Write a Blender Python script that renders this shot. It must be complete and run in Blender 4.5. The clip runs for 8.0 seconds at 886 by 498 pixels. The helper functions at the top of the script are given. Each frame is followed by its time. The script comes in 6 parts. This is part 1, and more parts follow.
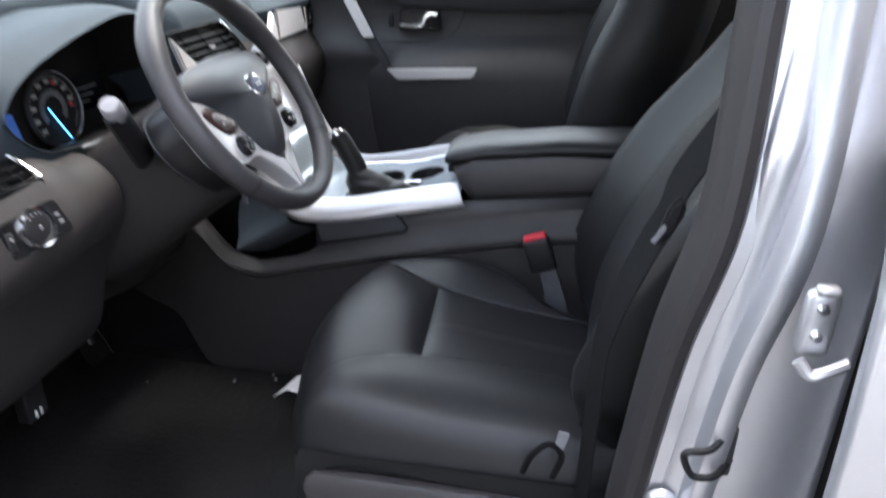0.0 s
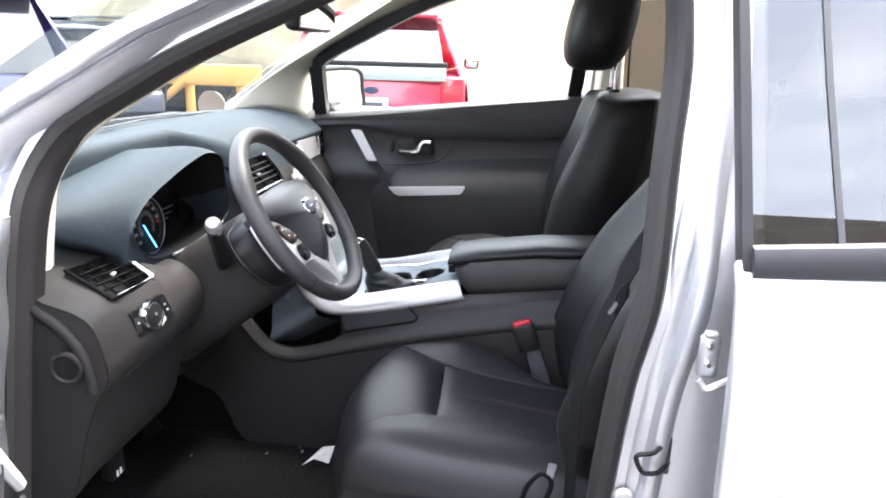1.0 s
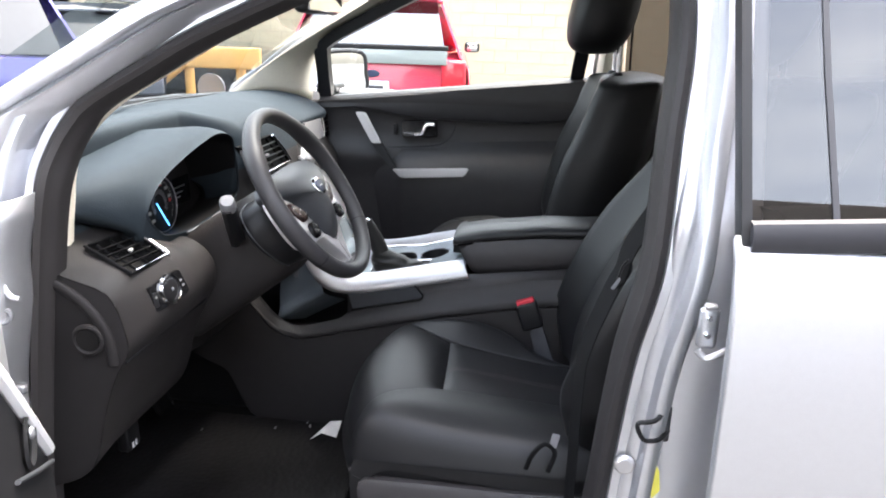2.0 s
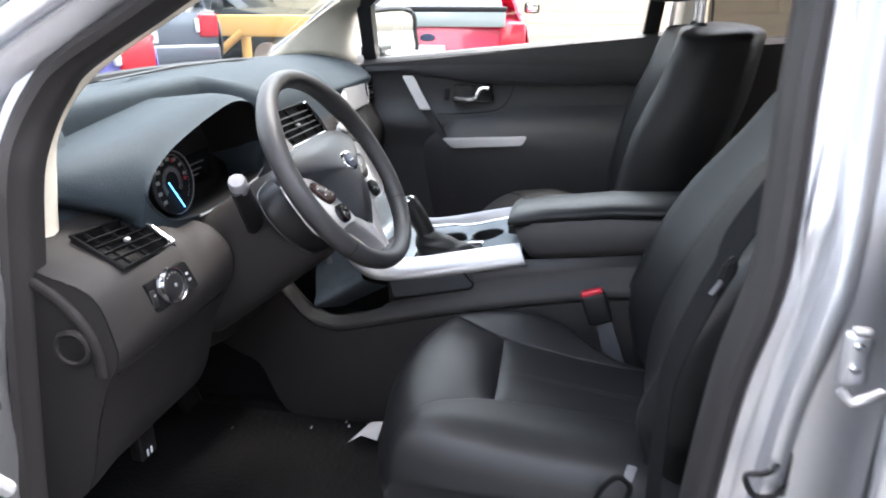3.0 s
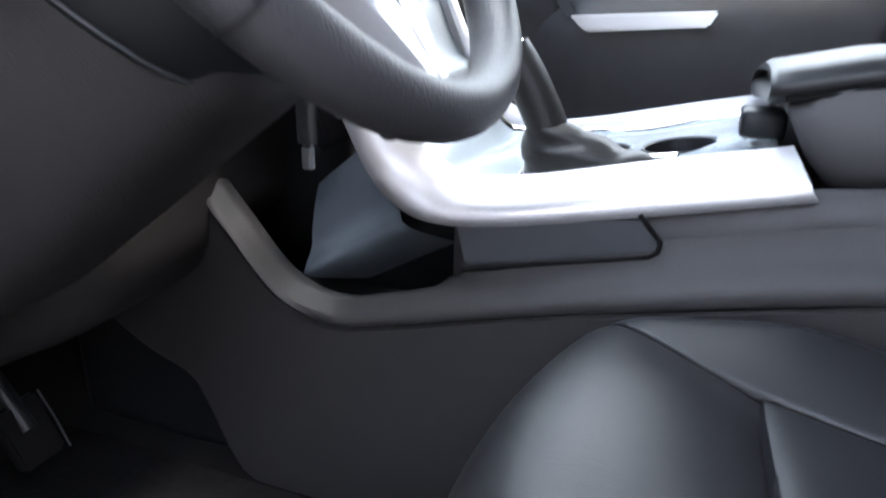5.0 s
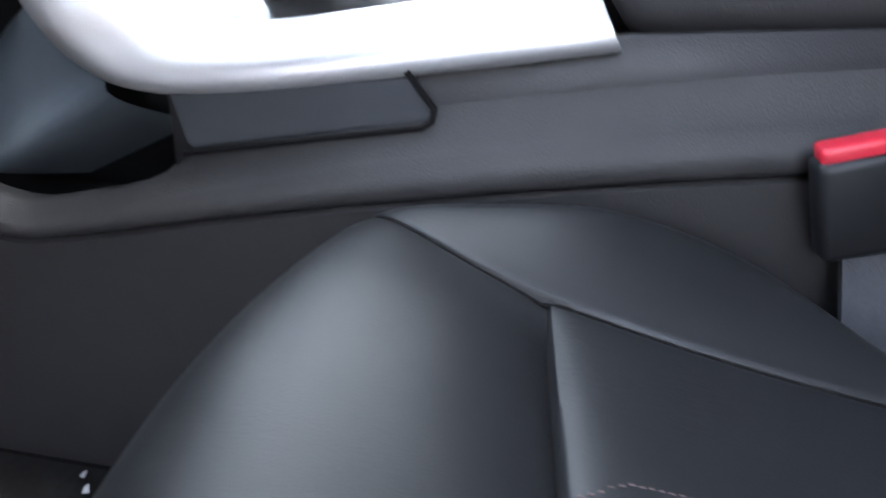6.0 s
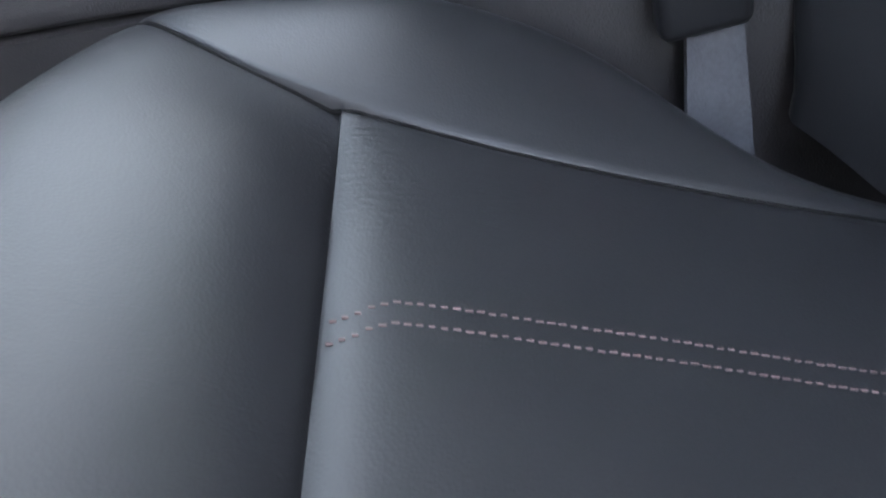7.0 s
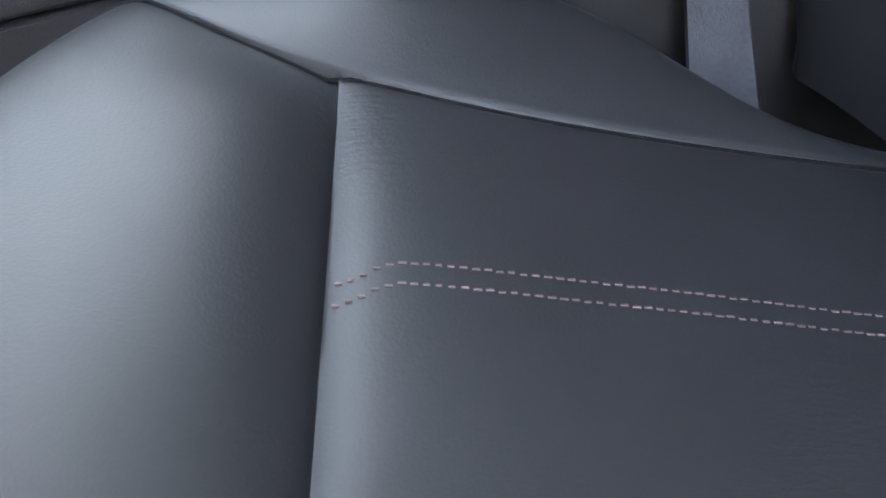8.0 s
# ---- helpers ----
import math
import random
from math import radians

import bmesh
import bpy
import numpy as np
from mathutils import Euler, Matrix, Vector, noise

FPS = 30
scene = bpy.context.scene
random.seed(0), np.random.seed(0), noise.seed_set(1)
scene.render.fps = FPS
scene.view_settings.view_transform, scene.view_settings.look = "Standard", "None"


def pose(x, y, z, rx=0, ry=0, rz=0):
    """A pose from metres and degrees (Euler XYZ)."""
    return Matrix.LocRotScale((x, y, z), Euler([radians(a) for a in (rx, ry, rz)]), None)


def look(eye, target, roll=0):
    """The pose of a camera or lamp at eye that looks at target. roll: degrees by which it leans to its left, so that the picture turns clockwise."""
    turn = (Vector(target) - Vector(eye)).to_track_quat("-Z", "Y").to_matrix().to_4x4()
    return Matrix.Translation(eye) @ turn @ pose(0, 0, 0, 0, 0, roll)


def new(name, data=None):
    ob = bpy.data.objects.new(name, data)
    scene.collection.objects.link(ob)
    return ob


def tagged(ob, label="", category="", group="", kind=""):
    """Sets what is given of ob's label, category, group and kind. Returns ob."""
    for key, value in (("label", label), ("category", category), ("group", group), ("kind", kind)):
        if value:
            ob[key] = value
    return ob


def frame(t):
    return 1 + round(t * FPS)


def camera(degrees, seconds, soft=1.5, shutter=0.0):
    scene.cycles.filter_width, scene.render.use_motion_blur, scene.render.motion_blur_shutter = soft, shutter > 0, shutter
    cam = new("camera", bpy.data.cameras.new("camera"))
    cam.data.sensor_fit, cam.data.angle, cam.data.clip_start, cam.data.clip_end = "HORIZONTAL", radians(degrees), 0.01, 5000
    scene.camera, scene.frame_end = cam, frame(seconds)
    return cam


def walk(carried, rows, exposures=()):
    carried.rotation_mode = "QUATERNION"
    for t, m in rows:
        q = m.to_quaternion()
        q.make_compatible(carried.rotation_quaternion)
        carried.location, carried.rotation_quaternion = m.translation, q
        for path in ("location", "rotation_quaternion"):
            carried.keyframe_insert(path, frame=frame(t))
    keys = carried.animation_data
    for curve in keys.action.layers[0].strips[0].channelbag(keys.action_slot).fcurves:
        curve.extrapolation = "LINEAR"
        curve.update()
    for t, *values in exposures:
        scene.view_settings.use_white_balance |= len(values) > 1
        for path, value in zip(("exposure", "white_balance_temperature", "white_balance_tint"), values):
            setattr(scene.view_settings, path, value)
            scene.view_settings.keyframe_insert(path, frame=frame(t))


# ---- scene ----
cam = camera(64.1, 8.0, soft=1.9, shutter=0.4)
PATH = [
    (0, (0.423, -0.328, 1.23), (0.131, 1.467, 0.399), 1.5),
    (0.5, (0.399, -0.485, 1.3), (0.105, 1.398, 0.692), 1.3),
    (1, (0.408, -0.61, 1.306), (0.163, 1.298, 0.757), 1.5),
    (2.3, (0.397, -0.646, 1.303), (0.156, 1.239, 0.68), 1.8),
    (2.5, (0.406, -0.614, 1.296), (0.126, 1.257, 0.649), 1.2),
    (3, (0.385, -0.45, 1.273), (-0.012, 1.388, 0.594), 0.1),
    (3.5, (0.344, -0.26, 1.228), (-0.155, 1.535, 0.5), 0.5),
    (4, (0.281, -0.065, 1.146), (-0.302, 1.701, 0.41), 0.9),
    (4.2, (0.257, 0.028, 1.114), (-0.377, 1.784, 0.396), 1.2),
    (5.3, (0.185, 0.304, 0.9), (-0.446, 2.047, 0.149), 0.9),
    (5.5, (0.189, 0.336, 0.891), (-0.285, 2.085, 0.044), 2.5),
    (6, (0.224, 0.386, 0.88), (0.069, 2.127, -0.087), 5.0),
    (6.5, (0.27, 0.413, 0.88), (0.186, 1.971, -0.371), 2.9),
    (7, (0.286, 0.424, 0.839), (0.367, 1.95, -0.452), 4.9),
    (7.5, (0.284, 0.422, 0.83), (0.386, 1.919, -0.492), 3.9),
    (8, (0.286, 0.421, 0.83), (0.358, 1.925, -0.486), 2.5),
]
walk(cam, [(t, look(e, g, r)) for t, e, g, r in PATH], [(0, 3.35, 6300, 9.5), (0.5, 3.85, 6400, 9.5), (1, 3.82, 6500, 9.5), (2.5, 3.22, 6550, 9.5), (3.5, 4.08, 6250, 9.5), (4.2, 4.52, 6200, 9.5), (5.5, 4.08, 6050, 9), (6.4, 4.65, 6050, 8), (7, 4.7, 6050, 8), (8, 4.82, 6050, 8)])

# ---- light ----
world = bpy.data.worlds.new("sky")
scene.world = world
world.use_nodes = True
wn = world.node_tree
sky = wn.nodes.new("ShaderNodeTexSky")
sky.sky_type = "NISHITA"
sky.sun_disc = False
sky.sun_elevation, sky.sun_rotation = radians(72), radians(51)
sky.air_density, sky.dust_density, sky.ozone_density = 1.0, 5.0, 0.6
# broken cloud over the sky
cc, cm, cn, cr, cx = [wn.nodes.new("ShaderNode" + k) for k in ("TexCoord", "Mapping", "TexNoise", "MapRange", "MixRGB")]
cm.inputs["Scale"].default_value = (2.2, 2.2, 7.0)
cn.inputs["Scale"].default_value, cn.inputs["Detail"].default_value, cn.inputs["Roughness"].default_value = 1.0, 7.0, 0.55
cr.inputs["From Min"].default_value, cr.inputs["From Max"].default_value, cr.inputs["To Max"].default_value = 0.40, 0.66, 0.75
hs = wn.nodes.new("ShaderNodeHueSaturation")
hs.inputs["Saturation"].default_value, hs.inputs["Value"].default_value = 0.35, 1.7
wn.links.new(cc.outputs["Generated"], cm.inputs["Vector"])
wn.links.new(cm.outputs[0], cn.inputs["Vector"])
wn.links.new(cn.outputs["Fac"], cr.inputs["Value"])
sx, hz, mxm = [wn.nodes.new("ShaderNode" + k) for k in ("SeparateXYZ", "MapRange", "Math")]
hz.inputs["From Min"].default_value, hz.inputs["From Max"].default_value, hz.inputs["To Min"].default_value, hz.inputs["To Max"].default_value = 0.50, 0.74, 0.75, 0.0
mxm.operation, mxm.use_clamp = "ADD", True
wn.links.new(cc.outputs["Generated"], sx.inputs[0])
wn.links.new(sx.outputs["Z"], hz.inputs["Value"])
wn.links.new(hz.outputs[0], mxm.inputs[0])
wn.links.new(cr.outputs[0], mxm.inputs[1])
wn.links.new(mxm.outputs[0], cx.inputs[0])
wn.links.new(sky.outputs[0], cx.inputs[1])
wn.links.new(sky.outputs[0], hs.inputs["Color"])
wn.links.new(hs.outputs[0], cx.inputs[2])
wn.links.new(cx.outputs[0], wn.nodes["Background"].inputs[0])
wn.nodes["Background"].inputs[1].default_value = 0.15
sun = new("sun", bpy.data.lights.new("sun", "SUN"))
sun.data.energy, sun.data.angle, sun.data.color = 0.5, radians(20), (1.0, 0.97, 0.93)
sun.matrix_world = look((1.5, 1.2, 5.8), (0, 0, 0))


# ---- materials ----
def mat(name, col, rough=0.5, metal=0.0, grain=0.0, scale=60.0, bump=0.0, bscale=400.0, coat=0.0, rvar=0.08, col2=None, spec=0.5):
    m = bpy.data.materials.new(name)
    m.use_nodes = True
    nt = m.node_tree
    b = nt.nodes["Principled BSDF"]
    b.inputs["Metallic"].default_value = metal
    b.inputs["Coat Weight"].default_value = coat
    b.inputs["Coat Roughness"].default_value = 0.06
    b.inputs["Specular IOR Level"].default_value = spec
    tc = nt.nodes.new("ShaderNodeTexCoord")
    n1 = nt.nodes.new("ShaderNodeTexNoise")
    n1.inputs["Scale"].default_value = scale
    n1.inputs["Detail"].default_value = 6
    n2 = nt.nodes.new("ShaderNodeTexNoise")
    n2.inputs["Scale"].default_value = scale * 0.12
    n2.inputs["Detail"].default_value = 4
    mx = nt.nodes.new("ShaderNodeMath")
    mx.operation = "MULTIPLY_ADD"
    mx.inputs[1].default_value = 0.5
    half = nt.nodes.new("ShaderNodeMath")
    half.operation = "MULTIPLY"
    half.inputs[1].default_value = 0.5
    for n in (n1, n2):
        nt.links.new(tc.outputs["Object"], n.inputs["Vector"])
    nt.links.new(n2.outputs["Fac"], half.inputs[0])
    nt.links.new(n1.outputs["Fac"], mx.inputs[0])
    nt.links.new(half.outputs[0], mx.inputs[2])
    ramp = nt.nodes.new("ShaderNodeValToRGB")
    c = Vector(col)
    c2 = Vector(col2) if col2 else c
    lo, hi = c * (1 - grain), c2 * (1 + grain)
    ramp.color_ramp.elements[0].position, ramp.color_ramp.elements[1].position = 0.3, 0.7
    ramp.color_ramp.elements[0].color = (*lo, 1)
    ramp.color_ramp.elements[1].color = (*[min(v, 1) for v in hi], 1)
    nt.links.new(mx.outputs[0], ramp.inputs[0])
    nt.links.new(ramp.outputs[0], b.inputs["Base Color"])
    mr = nt.nodes.new("ShaderNodeMapRange")
    mr.inputs["To Min"].default_value = max(rough - rvar, 0.02)
    mr.inputs["To Max"].default_value = min(rough + rvar, 1)
    nt.links.new(n2.outputs["Fac"], mr.inputs["Value"])
    nt.links.new(mr.outputs[0], b.inputs["Roughness"])
    if bump:
        v = nt.nodes.new("ShaderNodeTexVoronoi")
        v.inputs["Scale"].default_value = bscale
        nt.links.new(tc.outputs["Object"], v.inputs["Vector"])
        bp = nt.nodes.new("ShaderNodeBump")
        bp.inputs["Strength"].default_value = bump
        bp.inputs["Distance"].default_value = 0.0006
        nt.links.new(v.outputs["Distance"], bp.inputs["Height"])
        nt.links.new(bp.outputs[0], b.inputs["Normal"])
    return m


def glass(name, tint=(1, 1, 1), shine=0.05, rough=0.0):
    m = bpy.data.materials.new(name)
    m.use_nodes = True
    nt = m.node_tree
    nt.nodes.remove(nt.nodes["Principled BSDF"])
    tr, gl = nt.nodes.new("ShaderNodeBsdfTransparent"), nt.nodes.new("ShaderNodeBsdfGlossy")
    tr.inputs[0].default_value = (*tint, 1)
    gl.inputs["Roughness"].default_value = rough
    lw, mix = nt.nodes.new("ShaderNodeLayerWeight"), nt.nodes.new("ShaderNodeMixShader")
    pw, ma = nt.nodes.new("ShaderNodeMath"), nt.nodes.new("ShaderNodeMath")
    pw.operation, ma.operation = "POWER", "MULTIPLY_ADD"
    pw.inputs[1].default_value, ma.inputs[1].default_value, ma.inputs[2].default_value = 4.5, 0.85, shine
    lw.inputs[0].default_value = 0.5
    nt.links.new(lw.outputs["Facing"], pw.inputs[0])
    nt.links.new(pw.outputs[0], ma.inputs[0])
    nt.links.new(ma.outputs[0], mix.inputs[0])
    nt.links.new(tr.outputs[0], mix.inputs[1])
    nt.links.new(gl.outputs[0], mix.inputs[2])
    nt.links.new(mix.outputs[0], nt.nodes["Material Output"].inputs[0])
    return m


def lit(name, col, strength):
    m = bpy.data.materials.new(name)
    m.use_nodes = True
    b = m.node_tree.nodes["Principled BSDF"]
    b.inputs["Base Color"].default_value = (*col, 1)
    b.inputs["Emission Color"].default_value = (*col, 1)
    b.inputs["Emission Strength"].default_value = strength
    return m


M_LEATHER = mat("black_leather", (0.0112, 0.0112, 0.0120), 0.465, 0, 0.14, 25, 0.10, 800, rvar=0.05, spec=0.31)
def creased(m, scale, strength):
    """Adds patches of short fine creases over the grain of a leather."""
    nt = m.node_tree
    old = [n for n in nt.nodes if n.type == "BUMP"][0]
    tc = [n for n in nt.nodes if n.type == "TEX_COORD"][0]
    mp, n1, n2 = nt.nodes.new("ShaderNodeMapping"), nt.nodes.new("ShaderNodeTexNoise"), nt.nodes.new("ShaderNodeTexNoise")
    mp.inputs["Scale"].default_value = scale
    n1.inputs["Scale"].default_value, n1.inputs["Detail"].default_value, n1.inputs["Distortion"].default_value = 1.0, 3.0, 0.6
    n2.inputs["Scale"].default_value = 14.0
    gate, mul, bp = nt.nodes.new("ShaderNodeMapRange"), nt.nodes.new("ShaderNodeMath"), nt.nodes.new("ShaderNodeBump")
    gate.inputs["From Min"].default_value, gate.inputs["From Max"].default_value = 0.53, 0.70
    mul.operation = "MULTIPLY"
    bp.inputs["Strength"].default_value, bp.inputs["Distance"].default_value = strength, 0.0012
    nt.links.new(tc.outputs["Object"], mp.inputs["Vector"])
    nt.links.new(mp.outputs[0], n1.inputs["Vector"])
    nt.links.new(tc.outputs["Object"], n2.inputs["Vector"])
    nt.links.new(n2.outputs["Fac"], gate.inputs["Value"])
    nt.links.new(gate.outputs[0], mul.inputs[0])
    nt.links.new(n1.outputs["Fac"], mul.inputs[1])
    nt.links.new(mul.outputs[0], bp.inputs["Height"])
    nt.links.new(old.outputs[0], bp.inputs["Normal"])
    nt.links.new(bp.outputs[0], nt.nodes["Principled BSDF"].inputs["Normal"])


creased(M_LEATHER, (110, 420, 300), 0.30)
M_SIDE = mat("black_vinyl", (0.026, 0.025, 0.027), 0.48, 0, 0.15, 30, 0.4, 600)
M_CONSOLE = mat("console_side_plastic", (0.0212, 0.0194, 0.0198), 0.56, 0, 0.15, 40, 0.35, 900, spec=0.38)
M_PLASTIC = mat("charcoal_plastic", (0.0246, 0.0226, 0.0234), 0.55, 0, 0.15, 40, 0.35, 900)
# charcoal plastic darkened, with the shade low in the cabin put into its colour
M_KNEE = mat("shaded_lower_plastic", (0.0180, 0.0160, 0.0160), 0.60, 0, 0.15, 40, 0.35, 900, spec=0.28)
# same plastic darker still: the dash end's shade is in this colour
M_CAP = mat("shaded_end_plastic", (0.0105, 0.0095, 0.0098), 0.62, 0, 0.15, 40, 0.35, 900, spec=0.2)
M_DASH = mat("soft_dash_skin", (0.026, 0.034, 0.041), 0.66, 0, 0.12, 30, 0.5, 500, spec=0.12)
M_DARK = mat("black_plastic", (0.009, 0.009, 0.010), 0.45, 0, 0.1, 40, spec=0.3)
M_HOLLOW = mat("black_hollow", (0.011, 0.0105, 0.0105), 0.75, 0, 0.2, 60, spec=0.2)
M_GLOSS = mat("gloss_black", (0.008, 0.008, 0.009), 0.12, 0, 0.1, 40, rvar=0.03)
M_RUBBER = mat("rubber_seal", (0.0125, 0.0105, 0.0108), 0.65, 0, 0.15, 50, 0.2, 900)
M_SILVER = mat("silver_paint", (0.66, 0.67, 0.70), 0.45, 0.93, 0.03, 900, coat=0.2, rvar=0.04)
M_SATIN = mat("satin_silver_trim", (0.50, 0.49, 0.49), 0.34, 0.55, 0.03, 300, rvar=0.05)
M_CHROME = mat("chrome", (0.82, 0.82, 0.83), 0.1, 1.0, 0.02, 50, rvar=0.03)
M_BEIGE = mat("beige_trim_cloth", (0.72, 0.66, 0.54), 0.8, 0, 0.06, 200, 0.25, 1200)
M_LINER = mat("headliner_cloth", (0.45, 0.42, 0.37), 0.9, 0, 0.06, 200, 0.25, 1200)
M_CARPET = mat("black_carpet", (0.006, 0.0056, 0.0056), 0.95, 0, 0.5, 300, 0.8, 500, spec=0.1)
M_MAT = mat("rubber_floor_mat", (0.006, 0.0056, 0.0058), 0.45, 0, 0.5, 40, 0.9, 90, rvar=0.18, spec=0.14)
M_BELT = mat("seat_belt_webbing", (0.006, 0.006, 0.0065), 0.8, 0, 0.2, 400, 0.4, 900, spec=0.12)
M_REDBTN = mat("red_button", (0.48, 0.018, 0.035), 0.4, 0, 0.06, 60)
M_THREAD = mat("stitch_thread", (0.085, 0.056, 0.054), 0.8, 0, 0.3, 900)
M_PAPER = mat("paper", (0.50, 0.49, 0.48), 0.8, 0, 0.06, 80)
M_LABEL = mat("sticker_white", (0.75, 0.75, 0.72), 0.5, 0, 0.05, 80)
M_YELLOW = mat("sticker_yellow", (0.75, 0.68, 0.10), 0.5, 0, 0.05, 80)
M_INK = mat("ink", (0.05, 0.05, 0.06), 0.6)
M_GREYBTN = mat("grey_button", (0.16, 0.16, 0.17), 0.5, 0, 0.1, 60)
M_BLUE = mat("badge_blue", (0.010, 0.018, 0.05), 0.4, 0, 0.1, 40)
M_NEEDLE = lit("needle_glow", (0.10, 0.42, 1.0), 0.5)
M_SCREEN = lit("blue_display", (0.03, 0.09, 0.30), 0.04)
M_REDMARK = mat("red_mark", (0.6, 0.03, 0.03), 0.5)
M_FIGURE = mat("dial_figure", (0.34, 0.33, 0.31), 0.6)
M_WHITEMARK = mat("dial_mark", (0.7, 0.7, 0.7), 0.5)
M_GLASS = glass("clear_glass", (0.90, 0.93, 0.91))
M_SCREENGLASS = glass("tinted_windscreen", (0.66, 0.70, 0.69))
M_TINT = glass("privacy_glass", (0.14, 0.13, 0.125), 0.10)
M_MIRROR = mat("mirror_glass", (0.9, 0.9, 0.9), 0.02, 1.0, 0, 10, rvar=0.0)
M_GLOSSGREY = mat("glossy_grey_plastic", (0.12, 0.14, 0.16), 0.32, 0, 0.1, 40, rvar=0.04)
M_MOULD = mat("satin_grey_moulding", (0.035, 0.035, 0.04), 0.45, 0.0, 0.08, 60, spec=0.35)
M_BOOT = mat("shift_leather", (0.011, 0.0105, 0.0105), 0.46, 0, 0.18, 40, 0.3, 500, spec=0.3)
M_POD = mat("dark_wine_button_panel", (0.030, 0.016, 0.014), 0.28, 0, 0.1, 60)
M_BRIGHT = mat("bright_trim", (0.78, 0.78, 0.80), 0.3, 0.3, 0.03, 60)
M_WEB = mat("grey_webbing", (0.055, 0.056, 0.062), 0.7, 0, 0.2, 400, 0.4, 900, spec=0.2)
M_FLAP = mat("smooth_flap_plastic", (0.034, 0.036, 0.040), 0.42, 0, 0.1, 60)
M_HINGE = mat("grey_metal_trim", (0.22, 0.225, 0.24), 0.35, 0.5, 0.1, 60)
M_STEEL = mat("dark_steel", (0.12, 0.12, 0.13), 0.4, 0.8, 0.2, 60)


# ---- mesh helpers ----
def part(name, bm, material, parent=None, label="", smooth=40, solid=0.0, bevel=0.0, m=None):
    me = bpy.data.meshes.new(name)
    bmesh.ops.recalc_face_normals(bm, faces=bm.faces)
    bm.to_mesh(me)
    bm.free()
    me.materials.append(material)
    if smooth:
        me.polygons.foreach_set("use_smooth", [True] * len(me.polygons))
        me.set_sharp_from_angle(angle=radians(smooth))
    ob = new(name, me)
    if solid:
        s = ob.modifiers.new("solid", "SOLIDIFY")
        s.thickness, s.offset = solid, 0
    if bevel:
        b = ob.modifiers.new("bevel", "BEVEL")
        b.width, b.segments, b.limit_method = bevel, 3, "ANGLE"
    if m is not None:
        ob.matrix_world = m
    if parent is not None:
        ob.parent = parent
    if label:
        tagged(ob, label)
    return ob


def thing(name, label, category, at=(0, 0, 0), group="", kind=""):
    ob = new(name)
    ob.location = at
    bpy.context.view_layer.update()
    return tagged(ob, label, category, group, kind)


def hang(ob, parent):
    """Parent ob, built in world places, under parent."""
    ob.parent = parent
    ob.matrix_parent_inverse = Matrix.Translation(-parent.location) if parent.parent is None else Matrix()
    return ob


def smoothed(pts, n, closed=False):
    """A Catmull-Rom curve through pts, n steps a span."""
    P = [Vector(p) for p in pts]
    k = len(P)
    out = []
    for i in range(k if closed else k - 1):
        if closed:
            a, b, c, d = P[i - 1], P[i], P[(i + 1) % k], P[(i + 2) % k]
        else:
            b, c = P[i], P[i + 1]
            a = P[i - 1] if i else b * 2 - c
            d = P[i + 2] if i + 2 < k else c * 2 - b
        for s in range(n):
            t = s / n
            out.append(0.5 * ((2 * b) + (c - a) * t + (2 * a - 5 * b + 4 * c - d) * t * t + (3 * b - a - 3 * c + d) * t ** 3))
    if not closed:
        out.append(P[-1])
    return out


def skin(bm, rows, close_u=False, close_v=False, cap=False):
    """Faces between rows of points; close_u joins each row's ends, close_v the last row to the first."""
    V = [[bm.verts.new(p) for p in r] for r in rows]
    n = len(V[0])
    for i in range(len(V) if close_v else len(V) - 1):
        a, b = V[i], V[(i + 1) % len(V)]
        for j in range(n if close_u else n - 1):
            k = (j + 1) % n
            bm.faces.new((a[j], a[k], b[k], b[j]))
    if cap:
        bm.faces.new(V[0])
        bm.faces.new(V[-1])
    return bm


def sweep(path, profile, out=(0, -1, 0), closed=False, cap=True, bm=None):
    """A closed profile of (side, out) points carried along a path; side points to the right of the way, seen from out."""
    bm = bm or bmesh.new()
    P = [Vector(p) for p in path]
    k = len(P)
    o = Vector(out)
    rows = []
    for i in range(k):
        if closed:
            t = P[(i + 1) % k] - P[i - 1]
        else:
            t = P[min(i + 1, k - 1)] - P[max(i - 1, 0)]
        t.normalize()
        s = t.cross(o).normalized()
        oo = s.cross(t).normalized()
        rows.append([P[i] + s * a + oo * b for a, b in profile])
    return skin(bm, rows, close_u=True, close_v=closed, cap=cap and not closed)


def circle(r, n=12, sx=1.0, sy=1.0):
    return [(r * sx * math.cos(2 * math.pi * i / n), r * sy * math.sin(2 * math.pi * i / n)) for i in range(n)]


def tube(path, r, n=12, bm=None, closed=False, out=(0.01, -1, 0.02)):
    return sweep(path, circle(r, n), out, closed, True, bm)


def rbox(x0, x1, y0, y1, z0, z1, r=0.004, seg=3, bm=None):
    """A box with rounded edges."""
    b2 = bmesh.new()
    bmesh.ops.create_cube(b2, size=1, matrix=Matrix.LocRotScale(((x0 + x1) / 2, (y0 + y1) / 2, (z0 + z1) / 2), None, (x1 - x0, y1 - y0, z1 - z0)))
    if r:
        bmesh.ops.bevel(b2, geom=b2.edges[:], offset=min(r, 0.49 * min(x1 - x0, y1 - y0, z1 - z0)), segments=seg, affect="EDGES", profile=0.5)
    if bm is None:
        return b2
    me = bpy.data.meshes.new("tmp")
    b2.to_mesh(me)
    b2.free()
    bm.from_mesh(me)
    bpy.data.meshes.remove(me)
    return bm


